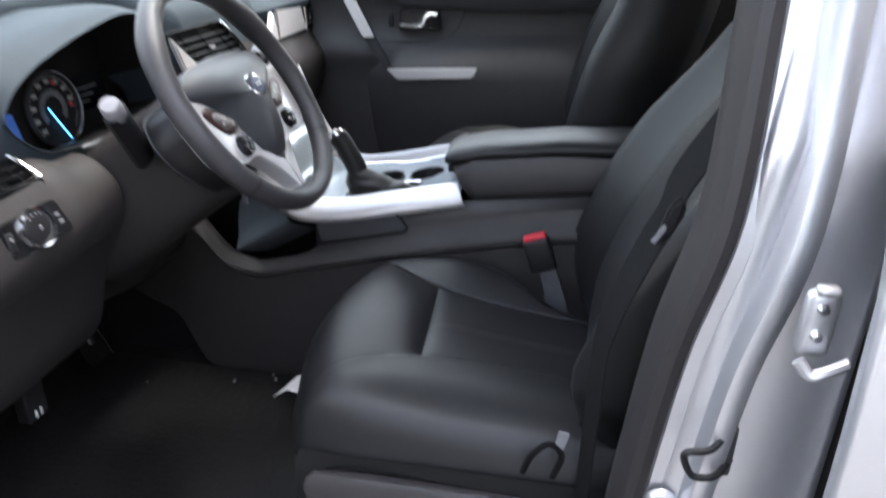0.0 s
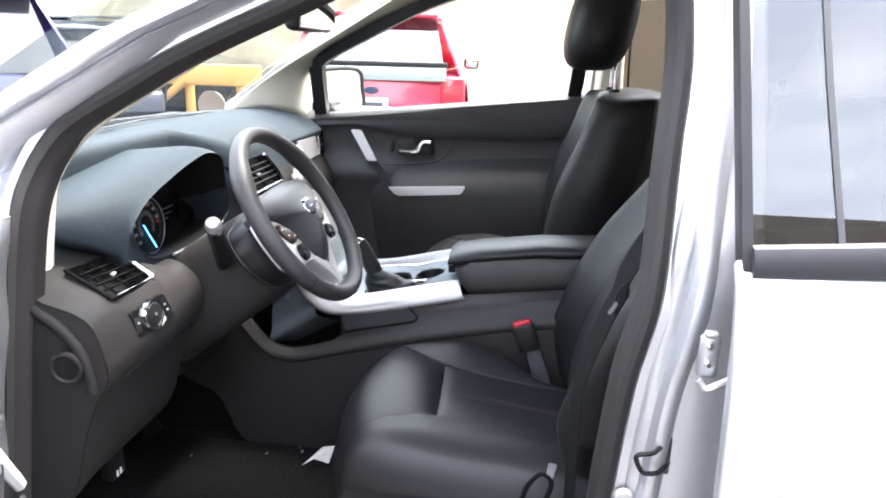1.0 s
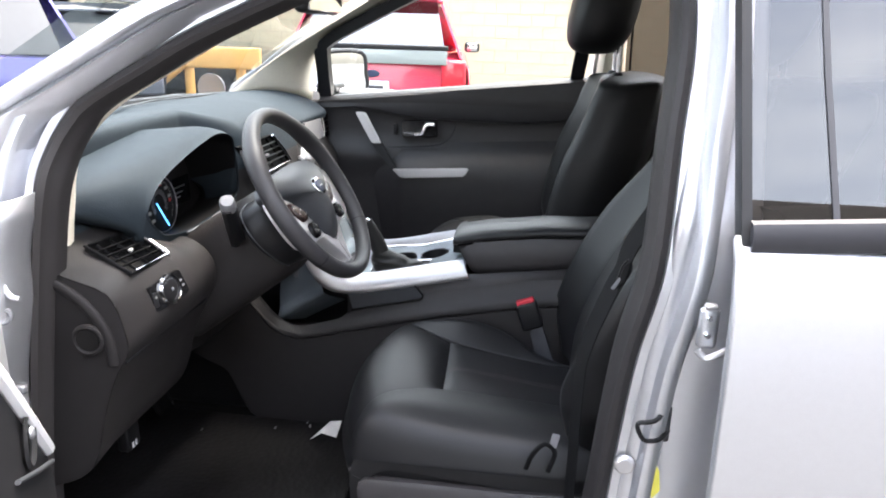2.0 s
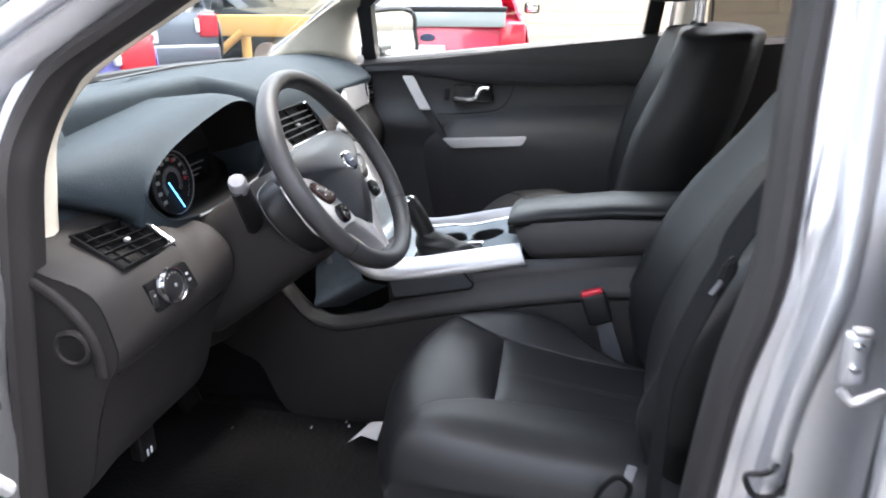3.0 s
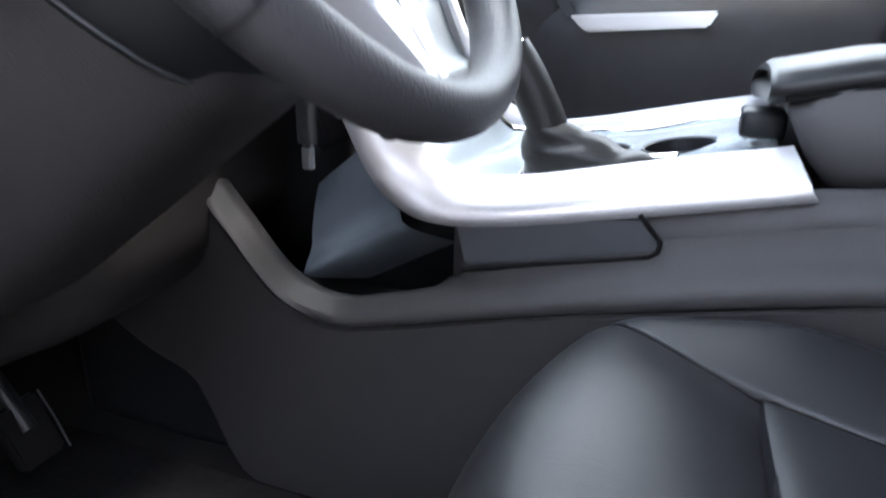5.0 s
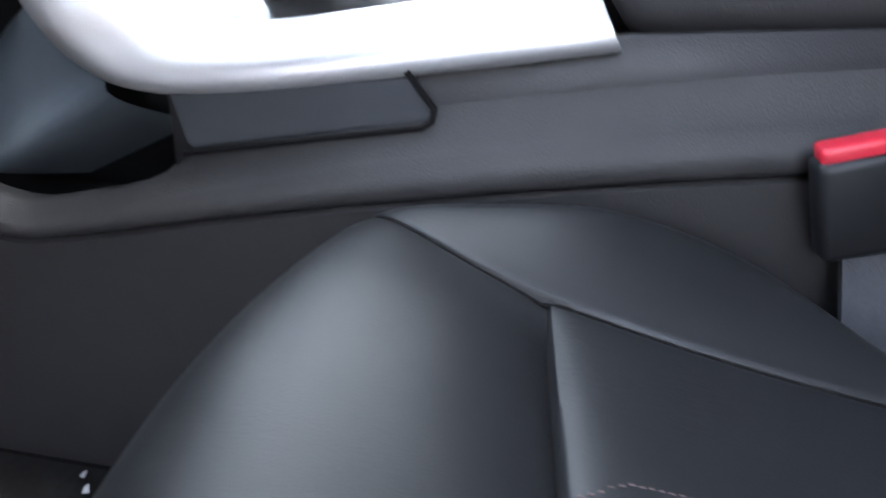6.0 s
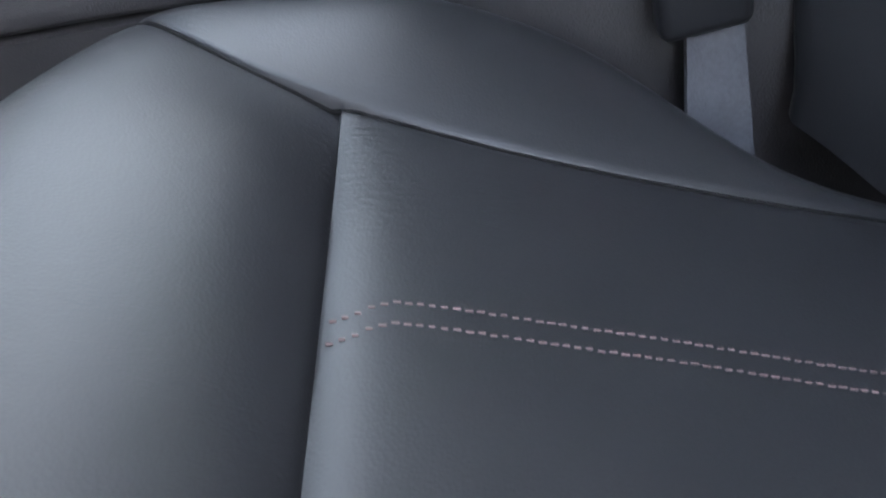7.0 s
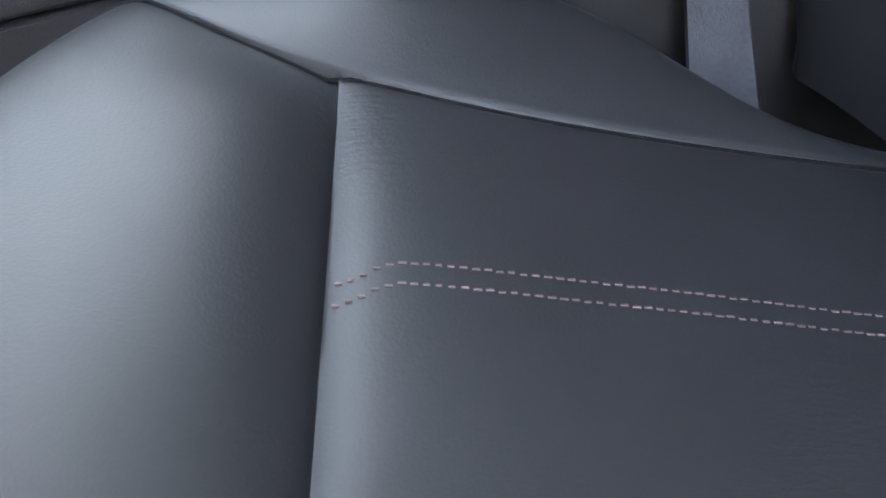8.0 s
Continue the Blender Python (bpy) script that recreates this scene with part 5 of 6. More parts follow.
for s in (0, 1):
    f = over if s else (lambda y: y)
    lip = [(v.x, v.y) for v in smoothed([(a, b, 0) for a, b in LIP], 5)]
    bm = bmesh.new()
    rows = []
    for x, z in lip:
        low = z - max(0.02, min(0.037, 0.02 + 0.055 * (x + 0.13)))
        foot = lerp_table(FOOT, x)[0]
        w = lerp_table([(-0.015, 0.0), (0.03, 1.0)], x)[0]      # a hollow fillet behind the recess
        rows.append([(x, f(y), zz) for y, zz in ((0.815 - 0.009 * w, z - 0.004 + 0.036 * w), (0.803, z + 0.016 * w), (0.795 + 0.003 * w, z - 0.001 + 0.004 * w), (0.785 + 0.004 * w, z - 0.010), (0.779, (z + low) / 2), (0.776, low + 0.004), (0.778, low + 0.001), (0.784, low - 0.001), (0.778, low - 0.004), (0.778, (low + foot) / 2), (0.786, foot))])
    skin(bm, rows)
    hang(part("side_panel", bm, M_CONSOLE, label="black console side panel", smooth=60), con)
    rb = smoothed([(a, 0, b) for a, b in RAILB], 6)
    rt = smoothed([(a, 0, b) for a, b in RAILT], 6)
    bm = bmesh.new()
    rows = []
    for p, q in zip(rb, rt):
        mdl = p.lerp(q, 0.5)
        rows.append([(p.x, f(0.806), p.z - 0.004), (p.x, f(0.796), p.z), (p.lerp(q, 0.25).x, f(0.793), p.lerp(q, 0.25).z), (mdl.x, f(0.800), mdl.z + 0.002), (p.lerp(q, 0.8).x, f(0.812), p.lerp(q, 0.8).z + 0.004), (q.x, f(0.828), q.z + 0.004), (q.x, f(0.836), q.z - 0.006), (q.x, f(0.836), q.z - 0.02)])
    hang(part("rail", skin(bm, rows), M_SATIN, label="satin silver rail", smooth=60), con)
    # recess under the rail
    ys = (f(0.806), f(0.83))
    hang(part("cubby_panel", plate([(0.004, f(0.797), 0.742), (0.160, f(0.797), 0.766), (0.176, f(0.797), 0.745), (0.170, f(0.797), 0.736), (0.015, f(0.797), 0.700)], (0, f(0.02) - f(0), 0), 0.003), M_FLAP, label="small black storage flap"), con)
    hang(part("upper_side", skin(bmesh.new(), [[(x, f(0.806), z0), (x, f(0.806), z1)] for x, z0, z1 in ((0.003, 0.67, 0.745), (0.28, 0.74, 0.80), (0.6, 0.78, 0.84))]), M_PLASTIC, solid=0.006), con)
    hang(part("recess_back", skin(bmesh.new(), [[(x, f(0.915), 0.60), (x, f(0.915), z)] for x, z in ((-0.35, 0.92), (-0.1, 0.775), (0.02, 0.735))]), M_DARK, solid=0.006), con)
    rc = []
    for i in range(21):                                 # along the ridge, from its low front end up to the rail
        u = i / 20
        ridge = Vector((-0.178, 0.846, 0.642)).lerp(Vector((-0.066, 0.846, 0.716)), u)
        row = []
        for j in range(21):
            v = -1 + j / 10                             # across it: below nought on the lower, rear side
            bend = math.sqrt(v * v + 0.035) - 0.187
            if v < 0:
                q = ridge + Vector((0.045 + 0.012 * (1 - u), 0, -0.052 + 0.020 * (1 - u))) * -v
                y = ridge.y + 0.110 * bend
            else:
                q = ridge + Vector((-0.010 - 0.034 * u, 0, 0.082 - 0.014 * u)) * v
                ledge = min(1, v / 0.28)                # an upward-facing ledge, then the wall above it
                y = ridge.y + 0.020 * ledge * ledge * (3 - 2 * ledge) + 0.006 * v + 0.03 * v * v * (1 - u) ** 2
            row.append((q.x, f(y), q.z))
        rc.append(row)
    hang(part("recess_cover", skin(bmesh.new(), rc), M_GLOSSGREY, label="glossy blue-grey recess cover", smooth=80), con)
    hang(part("flap_seam", sweep([(x, f(0.7945), z) for x, z in ((0.157, 0.768), (0.175, 0.7475), (0.174, 0.7395), (0.168, 0.7345), (0.090, 0.7165), (0.014, 0.6985))], circle(0.0020, 6)), M_CARPET), con)
def top_z(x):
    return lerp_table([(-0.14, 0.94), (-0.09, 0.855), (-0.05, 0.797), (-0.01, 0.772), (0.03, 0.772), (0.10, 0.780), (0.26, 0.812)], x)[0]


M_PANEL = mat("light_satin_panel", (0.24, 0.27, 0.29), 0.20, 0.35, 0.05, 200, rvar=0.06)
CUPS = ((0.092, 0.985), (0.175, 0.988))
bm = bmesh.new()
skin(bm, [[(-0.14 + 0.004 * i, 0.832 + 0.004 * j, top_z(-0.14 + 0.004 * i) - 0.012) for j in range(68)] for i in range(101)])
gone = [q for q in bm.faces if any((q.calc_center_median().xy - Vector(c)).length < 0.0345 for c in CUPS)]
bmesh.ops.delete(bm, geom=gone, context="FACES")
hang(part("top_panel", bm, M_PANEL, label="pale satin console top"), con)
hang(part("far_chrome", sweep([(x, 1.045, top_z(x)) for x in [-0.05 + 0.02 * k for k in range(16)]], circle(0.004, 8), (0, 0, 1)), M_CHROME), con)
for cx, cyy in CUPS:
    C = Matrix.Translation((cx, cyy, top_z(cx) - 0.013)) @ Matrix.Rotation(radians(-11), 4, "Y")
    hang(part("cup_holder", lathe([(0.0, -0.05), (0.030, -0.05), (0.034, 0.002), (0.0365, 0.0035), (0.038, 0.0)], C, 28), M_DARK, label="black round cup holder"), con)
gate = [(0.045, 0.845), (0.175, 0.845), (0.175, 0.925), (0.035, 0.925)]
hang(part("gate_frame", sweep([(x, y, top_z(x) - 0.009) for x, y in gate], circle(0.0045, 8), (0, 0, 1), closed=True), M_CHROME, label="chrome shift gate frame"), con)
hang(part("gate_well", plate([(x, y, top_z(x) - 0.011) for x, y in gate], (0, 0, -0.004)), M_DARK), con)
boot = []
for k in range(15):
    zf = k / 14
    cx, cy = 0.114 - 0.054 * zf ** 0.75, 0.886
    cz = top_z(cx) - 0.006 + 0.044 * zf ** 1.2
    rx, ry = 0.043 * (1 - zf) ** 0.9 + 0.019, 0.017 * (1 - zf) ** 1.1 + 0.019
    boot.append([(cx + rx * math.cos(a) * (1 + 0.035 * math.sin(6 * a + 10 * zf)), cy + ry * math.sin(a) * (1 + 0.10 * math.sin(15 * zf + 3 * math.cos(a))), cz + 0.22 * rx * math.cos(a) + 0.0035 * math.sin(16 * zf - 2.2 * math.cos(a)) * (1 - zf)) for a in [2 * math.pi * q / 40 for q in range(40)]])
hang(part("shift_boot", skin(bmesh.new(), boot, close_u=True), M_BOOT, label="gathered black leather shift boot", smooth=80), con)
hang(part("shift_knob", sweep(smoothed([(0.066, 0.887, 0.800), (0.054, 0.888, 0.825), (0.040, 0.889, 0.850), (0.028, 0.890, 0.868), (0.022, 0.890, 0.876)], 4), circle(0.0185, 16, 1, 1.15)), M_BOOT, label="black leather shift knob"), con)
hang(part("knob_cap", lathe([(0.0, 0.010), (0.012, 0.008), (0.017, 0.0), (0.017, -0.006)], facing((0.021, 0.890, 0.877), (0, 1, 0), (-0.35, 0, 1)), 20), M_CHROME, label="chrome knob cap"), con)
hang(part("knob_button", rbox(0.022, 0.030, 0.868, 0.875, 0.838, 0.852, 0.002), M_CHROME), con)
box = []
for x, y0, y1, z0, z1 in ((0.250, 0.826, over(0.846), 0.845, 0.858), (0.262, 0.816, over(0.85), 0.816, 0.860), (0.276, 0.811, over(0.86), 0.798, 0.864), (0.290, 0.809, over(0.86), 0.794, 0.868), (0.36, 0.809, over(0.86), 0.801, 0.878), (0.45, 0.810, over(0.86), 0.813, 0.888), (0.60, 0.812, over(0.86), 0.835, 0.896)):
    slim = max(0.012, z1 - z0)
    box.append([(x - 0.10 * slim, y0 + 0.012, z1), (x - 0.05 * slim, y0 + 0.003, z1 - 0.25 * slim), (x, y0, z0 + 0.30 * slim), (x + 0.004, y0 + 0.006, z0 + 0.08 * slim), (x + 0.008, y0 + 0.02, z0), (x + 0.008, y1 - 0.02, z0), (x, y1 - 0.004, z0 + 0.2 * slim), (x - 0.1 * slim, y1, z1 - 0.03)])
hang(part("bin", skin(bmesh.new(), box, close_u=True, cap=True), M_PLASTIC, label="black storage bin", smooth=60), con)
rows = []
LIDCUT = [(0.824, -0.002), (0.820, 0.003), (0.821, 0.010), (0.829, 0.0155), (0.845, 0.019), (0.875, 0.021), (0.92, 0.018), (0.97, 0.009), (1.02, -0.003), (1.06, -0.014), (1.083, -0.024), (1.087, -0.033), (1.06, -0.038), (0.95, -0.022), (0.84, -0.008)]
for x, k, h in ((0.245, 0.86, 0.30), (0.237, 0.95, 0.55), (0.235, 0.985, 0.80), (0.239, 1.0, 0.94), (0.250, 1.0, 1.0), (0.30, 1.0, 1.0), (0.36, 1.0, 1.0), (0.43, 1.0, 1.0), (0.51, 1.0, 1.0), (0.58, 1.0, 1.0), (0.605, 0.98, 0.9), (0.615, 0.93, 0.5)):
    crease = lerp_table([(0.235, 0.861), (0.34, 0.879), (0.43, 0.890), (0.62, 0.899)], x)[0]
    mid = crease - 0.004
    rows.append([(x, 0.955 + (y - 0.955) * k, mid + (crease + dz - mid) * h) for y, dz in LIDCUT])
hang(part("armrest_lid", skin(bmesh.new(), rows, close_u=True, cap=True), M_LEATHER, label="padded black leather armrest lid", smooth=60), con)
hang(part("lid_crease", sweep([(x, 0.8225, lerp_table([(0.235, 0.861), (0.34, 0.879), (0.43, 0.890), (0.62, 0.899)], x)[0] - 0.003) for x in [0.246 + 0.03 * k for k in range(12)]], circle(0.0022, 6)), M_CARPET), con)
hang(part("lid_latch", rbox(0.224, 0.262, 0.925, 0.965, 0.808, 0.832, 0.004), M_DARK), con)
hang(part("tunnel", rbox(-0.5, 0.62, 0.82, over(0.82), 0.40, 0.61, 0.02), M_DARK), con)

# ---- seats ----
SY = 0.58     # half-way between the bolster seams


def bolster_seam(x):
    return 0.078 + 0.090 * math.exp(-(x - 0.15) / 0.085)


def outer_edge(x, y):
    """Half-width of the cushion; the console side draws in towards the backrest."""
    return 0.238 if y <= 0 else 0.112 + 0.083 / (1 + math.exp((x - 0.395) / 0.024))


def cushion_top(x, y):
    """Height of the seat cushion at x along the car and y from the seat's middle."""
    d = x - 0.18
    z = 0.7072 - 0.0775 * (math.sqrt(d * d + 0.0016) + d) + 0.10 * max(0, d) ** 2
    ay = abs(y)
    seam_y = bolster_seam(x)
    out = outer_edge(x, y)
    b = ay - seam_y
    if b > 0:      # bolster
        t = min(b / max(0.005, out - seam_y), 1)
        if y > 0:
            rise = 0.027 * math.exp(-((x - 0.29) / (0.085 if x < 0.29 else 0.15)) ** 2)
            z += rise * math.sin(min(t * 1.35, 1) * math.pi / 2)
        else:
            rise = lerp_table([(0.15, 0.0), (0.28, 0.004), (0.45, 0.012), (0.60, 0.014)], x)[0]
            z += rise * math.sin(min(t * 1.4, 1) * math.pi / 2) ** 1.3 - 0.035 * max(0, t - 0.35) ** 2 / 0.42
    else:
        z -= 0.002 * math.exp(b / 0.02)
        q = x - (0.2585 - 0.055 * y)
        near = 1 - 0.75 * math.exp(b / 0.018)
        z -= near * (0.023 * math.exp(q / 0.019) if q < 0 else 0.008 * math.exp(-q / 0.012))
    z -= 0.0008 * math.exp(-(b / 0.0015) ** 2)
    front = x - (0.075 + 1.1 * ay * ay)     # rolled front edge
    if front < 0.105:
        t = max(0, min(1, 1 - front / 0.105))
        z -= 0.100 * (1 - math.sqrt(max(0, 1 - t ** 3.2)))
    side = out - ay
    if side < 0.035:
        t = max(0, min(1, 1 - side / 0.035))
        z -= 0.055 * (1 - math.sqrt(max(0, 1 - t ** 2)))
    return z


def seat(lean, rise=0.0, tall=0.557):
    st = thing("front_seat", "", "car seat", (0.40, 0, 0.40), group="front seats")
    bm = bmesh.new()
    rows = []
    fine = [k / 30 for k in range(31)]
    dense = [f * f * (3 - 2 * f) for f in fine]
    xs = [0.075 + 0.0025 * k for k in range(64)] + [0.235 + 0.0012 * k for k in range(42)] + [0.286 + 0.006 * k for k in range(47)]
    for x0 in xs:
        r = []
        bow = 1.1 * max(0, 1 - (x0 - 0.075) / 0.16)
        s = 0.13
        for _ in range(6):
            s = bolster_seam(x0 + bow * s * s)
        spread = [0.05 * f + 0.95 * f * f for f in fine[1:]]
        far = outer_edge(x0 + bow * 0.036, 1)
        side = lambda e: [s * f for f in dense] + [s + (e - s) * f for f in spread]
        for y in [-h for h in side(0.238)[:0:-1]] + side(far):
            x = x0 + 1.1 * y * y * max(0, 1 - (x0 - 0.075) / 0.16) - 0.055 * y * max(0, 1 - abs(x0 - 0.2585) / 0.09)
            r.append((x, y, cushion_top(x, y)))
        # skirt at both sides
        r = [(r[0][0] + 0.004, -0.228, 0.59), (r[0][0], -0.236, 0.60), (r[0][0], -0.240, 0.625)] + r + [(r[-1][0], far + 0.002, 0.625), (r[-1][0], far - 0.002, 0.60), (r[-1][0] + 0.004, far - 0.010, 0.59)]
        rows.append(r)
    f0 = rows[0]
    rows = [[(p[0] + 0.02, p[1], min(p[2], 0.585)) for p in f0], [(p[0] - 0.004, p[1], min(p[2], 0.595)) for p in f0], [(p[0] - 0.007, p[1], min(p[2], 0.592 + 0.3 * max(0, p[2] - 0.60))) for p in f0]] + rows
    hang(part("cushion", skin(bm, rows), M_LEATHER, label="black leather cushion with sewn seams", smooth=60), st)
    for s in (-1, 1):
        line = []
        for k in range(48):
            x = 0.125 + 0.0095 * k
            y = s * bolster_seam(x)
            line.append((x, y, cushion_top(x, y) + 0.0002))
        hang(part("bolster_seam", sweep(line, circle(0.0014, 6), (0, 0, 1)), M_CARPET, label="dark sewn seam"), st)
    bm = bmesh.new()
    for yy in (-0.019, -0.0105):
        for k in range(68):
            x = 0.2625 + 0.0036 * k
            sy = yy + lerp_table([(0.2625, -0.003), (0.281, 0.0042), (0.35, 0.003), (0.44, 0.0)], x)[0] + 0.0002 * math.sin(9.1 * k + 40 * yy)
            z = cushion_top(x + 0.002, sy)
            rbox(x, x + 0.0021 + 0.0003 * math.sin(5.3 * k), sy - 0.00034, sy + 0.00034, z - 0.0004, z + 0.0005, 0.0, bm=bm)
    hang(tagged(part("stitching", bm, M_THREAD, label="double row of reddish stitches", smooth=0), kind="stuff"), st)
    # piping along the side and the front face
    hang(part("base_front", skin(bmesh.new(), [[(0.085 + 1.1 * y * y + dx, y, z) for y in (-0.225, -0.12, 0, 0.12, 0.225)] for dx, z in ((0.0, 0.585), (-0.003, 0.57), (0.0, 0.53), (0.04, 0.49))]), M_SIDE, solid=0.006), st)
    for s in (-1, 1):
        bm = bmesh.new()
        rows = []
        for x, zt, zb in ((0.145, 0.582, 0.56), (0.155, 0.592, 0.50), (0.25, 0.594, 0.475), (0.40, 0.594, 0.475), (0.50, 0.60, 0.475), (0.56, 0.63, 0.48), (0.62, 0.63, 0.50)):
            rows.append([(x, s * y, z) for y, z in ((0.222, zt), (0.246, zt + 0.002), (0.252, zt - 0.006), (0.254, (zt + zb) / 2), (0.248, zb + 0.006), (0.23, zb))])
        hang(part("side_shield", skin(bm, rows, close_u=True, cap=True), M_PLASTIC, label="black plastic side shield"), st)
        if s < 0:
            for k, (x0, x1) in enumerate(((0.27, 0.315), (0.335, 0.40))):
                hang(part("seat_switch", rbox(x0, x1, -0.266, -0.250, 0.535, 0.550, 0.004), M_DARK, label="black seat adjuster switch"), st)
    hang(part("recliner", sweep(smoothed([(0.418, -0.256, 0.652), (0.426, -0.262, 0.682), (0.444, -0.264, 0.704), (0.460, -0.264, 0.690), (0.452, -0.262, 0.655)], 4), circle(0.0038, 10, 1, 0.8)), M_BELT, label="black recliner lever"), st)
    hang(part("recliner_tip", plate([(0.451, -0.262, 0.706), (0.461, -0.262, 0.698), (0.466, -0.262, 0.722), (0.454, -0.262, 0.724)], (0, -0.004, 0), 0.001), M_GREYBTN, label="grey belt anchor bracket"), st)
    for y in (-0.19, 0.19):
        hang(part("seat_rail", rbox(0.12, 0.62, y - 0.02, y + 0.02, 0.405 - rise, 0.44, 0.004), M_STEEL, label="steel seat rail"), st)
        hang(part("seat_leg", rbox(0.25, 0.55, y - 0.012, y + 0.012, 0.43, 0.60, 0.004), M_DARK), st)
    # backrest: loops of points, from the bottom up
    rows = []
    V = 40
    top = lean[-1][1]
    lean_curve = np.polyfit([p[0] for p in lean], [p[1] for p in lean], 3)
    for i in range(V + 1):
        v = i / V
        z = 0.66 + tall * v
        xf = float(np.polyval(lean_curve, z + rise))
        half = lerp_table([(0.66, 0.205), (0.75, 0.240), (0.95, 0.250), (1.10, 0.236), (1.18, 0.218), (1.235, 0.196)], z)[0]
        bol = lerp_table([(0.66, 0.02), (0.78, 0.050), (0.95, 0.055), (1.10, 0.038), (1.20, 0.020), (1.235, 0.008)], z)[0]
        thick = lerp_table([(0.66, 0.12), (0.80, 0.17), (1.0, 0.18), (1.18, 0.165), (1.235, 0.150)], z)[0]
        loop = []
        for j in range(41):
            u = -1 + 2 * j / 40
            y = half * u
            au = abs(u)
            d = bol * (max(0, (au - 0.50) / 0.36) ** 1.5 if au < 0.86 else 1.0)
            d -= 0.006 * math.exp(-((au - 0.52) / 0.02) ** 2)
            if au > 0.86:
                d -= (bol * 0.5 + 0.03) * ((au - 0.86) / 0.14) ** 2
            d += 0.008 * (1 - min(1, au / 0.5) ** 2)
            if abs(z - 1.08) < 0.05 and au < 0.5:
                d -= 0.006 * math.exp(-((z - 1.08) / 0.008) ** 2)
            loop.append((xf - d, y, z))
        for j in range(21):
            u = 1 - 2 * j / 20
            y = half * 1.0 * u
            loop.append((xf + thick * (1 - 0.35 * abs(u) ** 3), y * 0.99, z + 0.012 * v))
        rows.append(loop)
    ctr = sum((Vector(p) for p in rows[-1]), Vector()) / len(rows[-1])
    for k, up in ((0.975, 0.007), (0.91, 0.013), (0.78, 0.018), (0.45, 0.022), (0.12, 0.023)):
        rows.append([ctr + (Vector(p) - ctr) * k + Vector((0, 0, up)) for p in rows[V]])
    hang(part("backrest", skin(bmesh.new(), rows, close_u=True, cap=True), M_LEATHER, label="black leather backrest with raised bolsters", smooth=60), st)
    for y in (-0.055, 0.055):
        hang(part("headrest_post", tube([(top + 0.02, y, 0.62 + tall), (top + 0.02, y, 1.30 - rise)], 0.0065, 10), M_CHROME, label="chrome headrest post"), st)
        hang(part("post_collar", lathe([(0.0, 0.01), (0.012, 0.01), (0.015, 0.004), (0.016, -0.004)], Matrix.Translation((top + 0.02, y, 0.683 + tall)), 14), M_DARK), st)
    rows = []
    for i in range(17):
        a = -math.pi / 2 + math.pi * i / 16
        c, s = max(0.02, math.cos(a)) ** 0.55, math.copysign(abs(math.sin(a)) ** 0.8, math.sin(a))
        rows.append([(top - 0.025 + 0.02 * s + 0.086 * c * math.copysign(abs(math.cos(b)) ** 0.75, math.cos(b)), 0.145 * c * math.copysign(abs(math.sin(b)) ** 0.6, math.sin(b)), 1.372 - rise + 0.116 * s) for b in [2 * math.pi * k / 32 for k in range(32)]])
    hang(part("headrest", skin(bmesh.new(), rows, close_u=True, cap=True), M_LEATHER, label="black padded headrest"), st)
    return st


driver = tagged(seat([(0.66, 0.500), (0.80, 0.528), (0.87, 0.542), (0.95, 0.590), (1.03, 0.640), (1.08, 0.668), (1.235, 0.745)]), "black leather driver seat with raised bolsters and stitching")
driver.location.y = SY
passenger = seat([(0.66, 0.470), (0.86, 0.485), (0.98, 0.515), (1.10, 0.548), (1.235, 0.578)], 0.035, 0.485)
passenger.location.y = over(SY)
passenger.location.z += 0.035
tagged(passenger, "black leather passenger seat with headrest")

# belt buckle beside the driver's cushion
bk = thing("belt_buckle", "black belt buckle with red release button", "seat belt", (0.40, 0.80, 0.66))
B = facing((0.3985, 0.757, 0.769), (1, 0, 0.22), (-0.36, 0, 1))
hang(part("housing", rbox(-0.022, 0.022, -0.011, 0.011, -0.066, -0.006, 0.006, 3), M_DARK, label="black buckle housing", m=B), bk)
hang(part("button", rbox(-0.019, 0.019, -0.008, 0.008, -0.011, 0.001, 0.003), M_REDBTN, label="red release button", m=B), bk)
hang(part("stalk", plate([(0.410, 0.756, 0.715), (0.438, 0.756, 0.715), (0.470, 0.742, 0.63), (0.438, 0.742, 0.61)], (0, 0.006, 0)), M_WEB, label="grey belt webbing"), bk)

# driver's shoulder belt on the middle pillar
sb = thing("seat_belt", "black seat belt hanging along the middle pillar", "seat belt", (0.58, 0.25, 1.3))
hang(part("webbing", sweep(smoothed([(0.596, 0.36, 1.36), (0.588, 0.31, 1.18), (0.568, 0.285, 1.107), (0.534, 0.285, 1.035), (0.526, 0.285, 1.000), (0.512, 0.285, 0.965), (0.489, 0.285, 0.888), (0.484, 0.285, 0.81), (0.488, 0.285, 0.46)], 4), [(-0.023, 0), (0.023, 0), (0.023, 0.0016), (-0.023, 0.0016)], (-1, -0.22, 0)), M_BELT), sb)
hang(part("tongue", plate([(0.514, 0.264, 0.979), (0.528, 0.264, 0.988), (0.538, 0.264, 1.010), (0.533, 0.264, 1.026), (0.523, 0.264, 1.016)], (0, 0.008, 0), 0.003), M_DARK, label="belt tongue"), sb)
hang(part("tongue_blade", plate([(0.511, 0.262, 0.983), (0.515, 0.262, 0.981), (0.523, 0.262, 0.996), (0.520, 0.262, 0.999)], (0, 0.0016, 0)), M_HINGE, label="steel tongue blade"), sb)
hang(part("upper_ring", rbox(0.575, 0.63, 0.35, 0.37, 1.34, 1.40, 0.008), M_PLASTIC), sb)

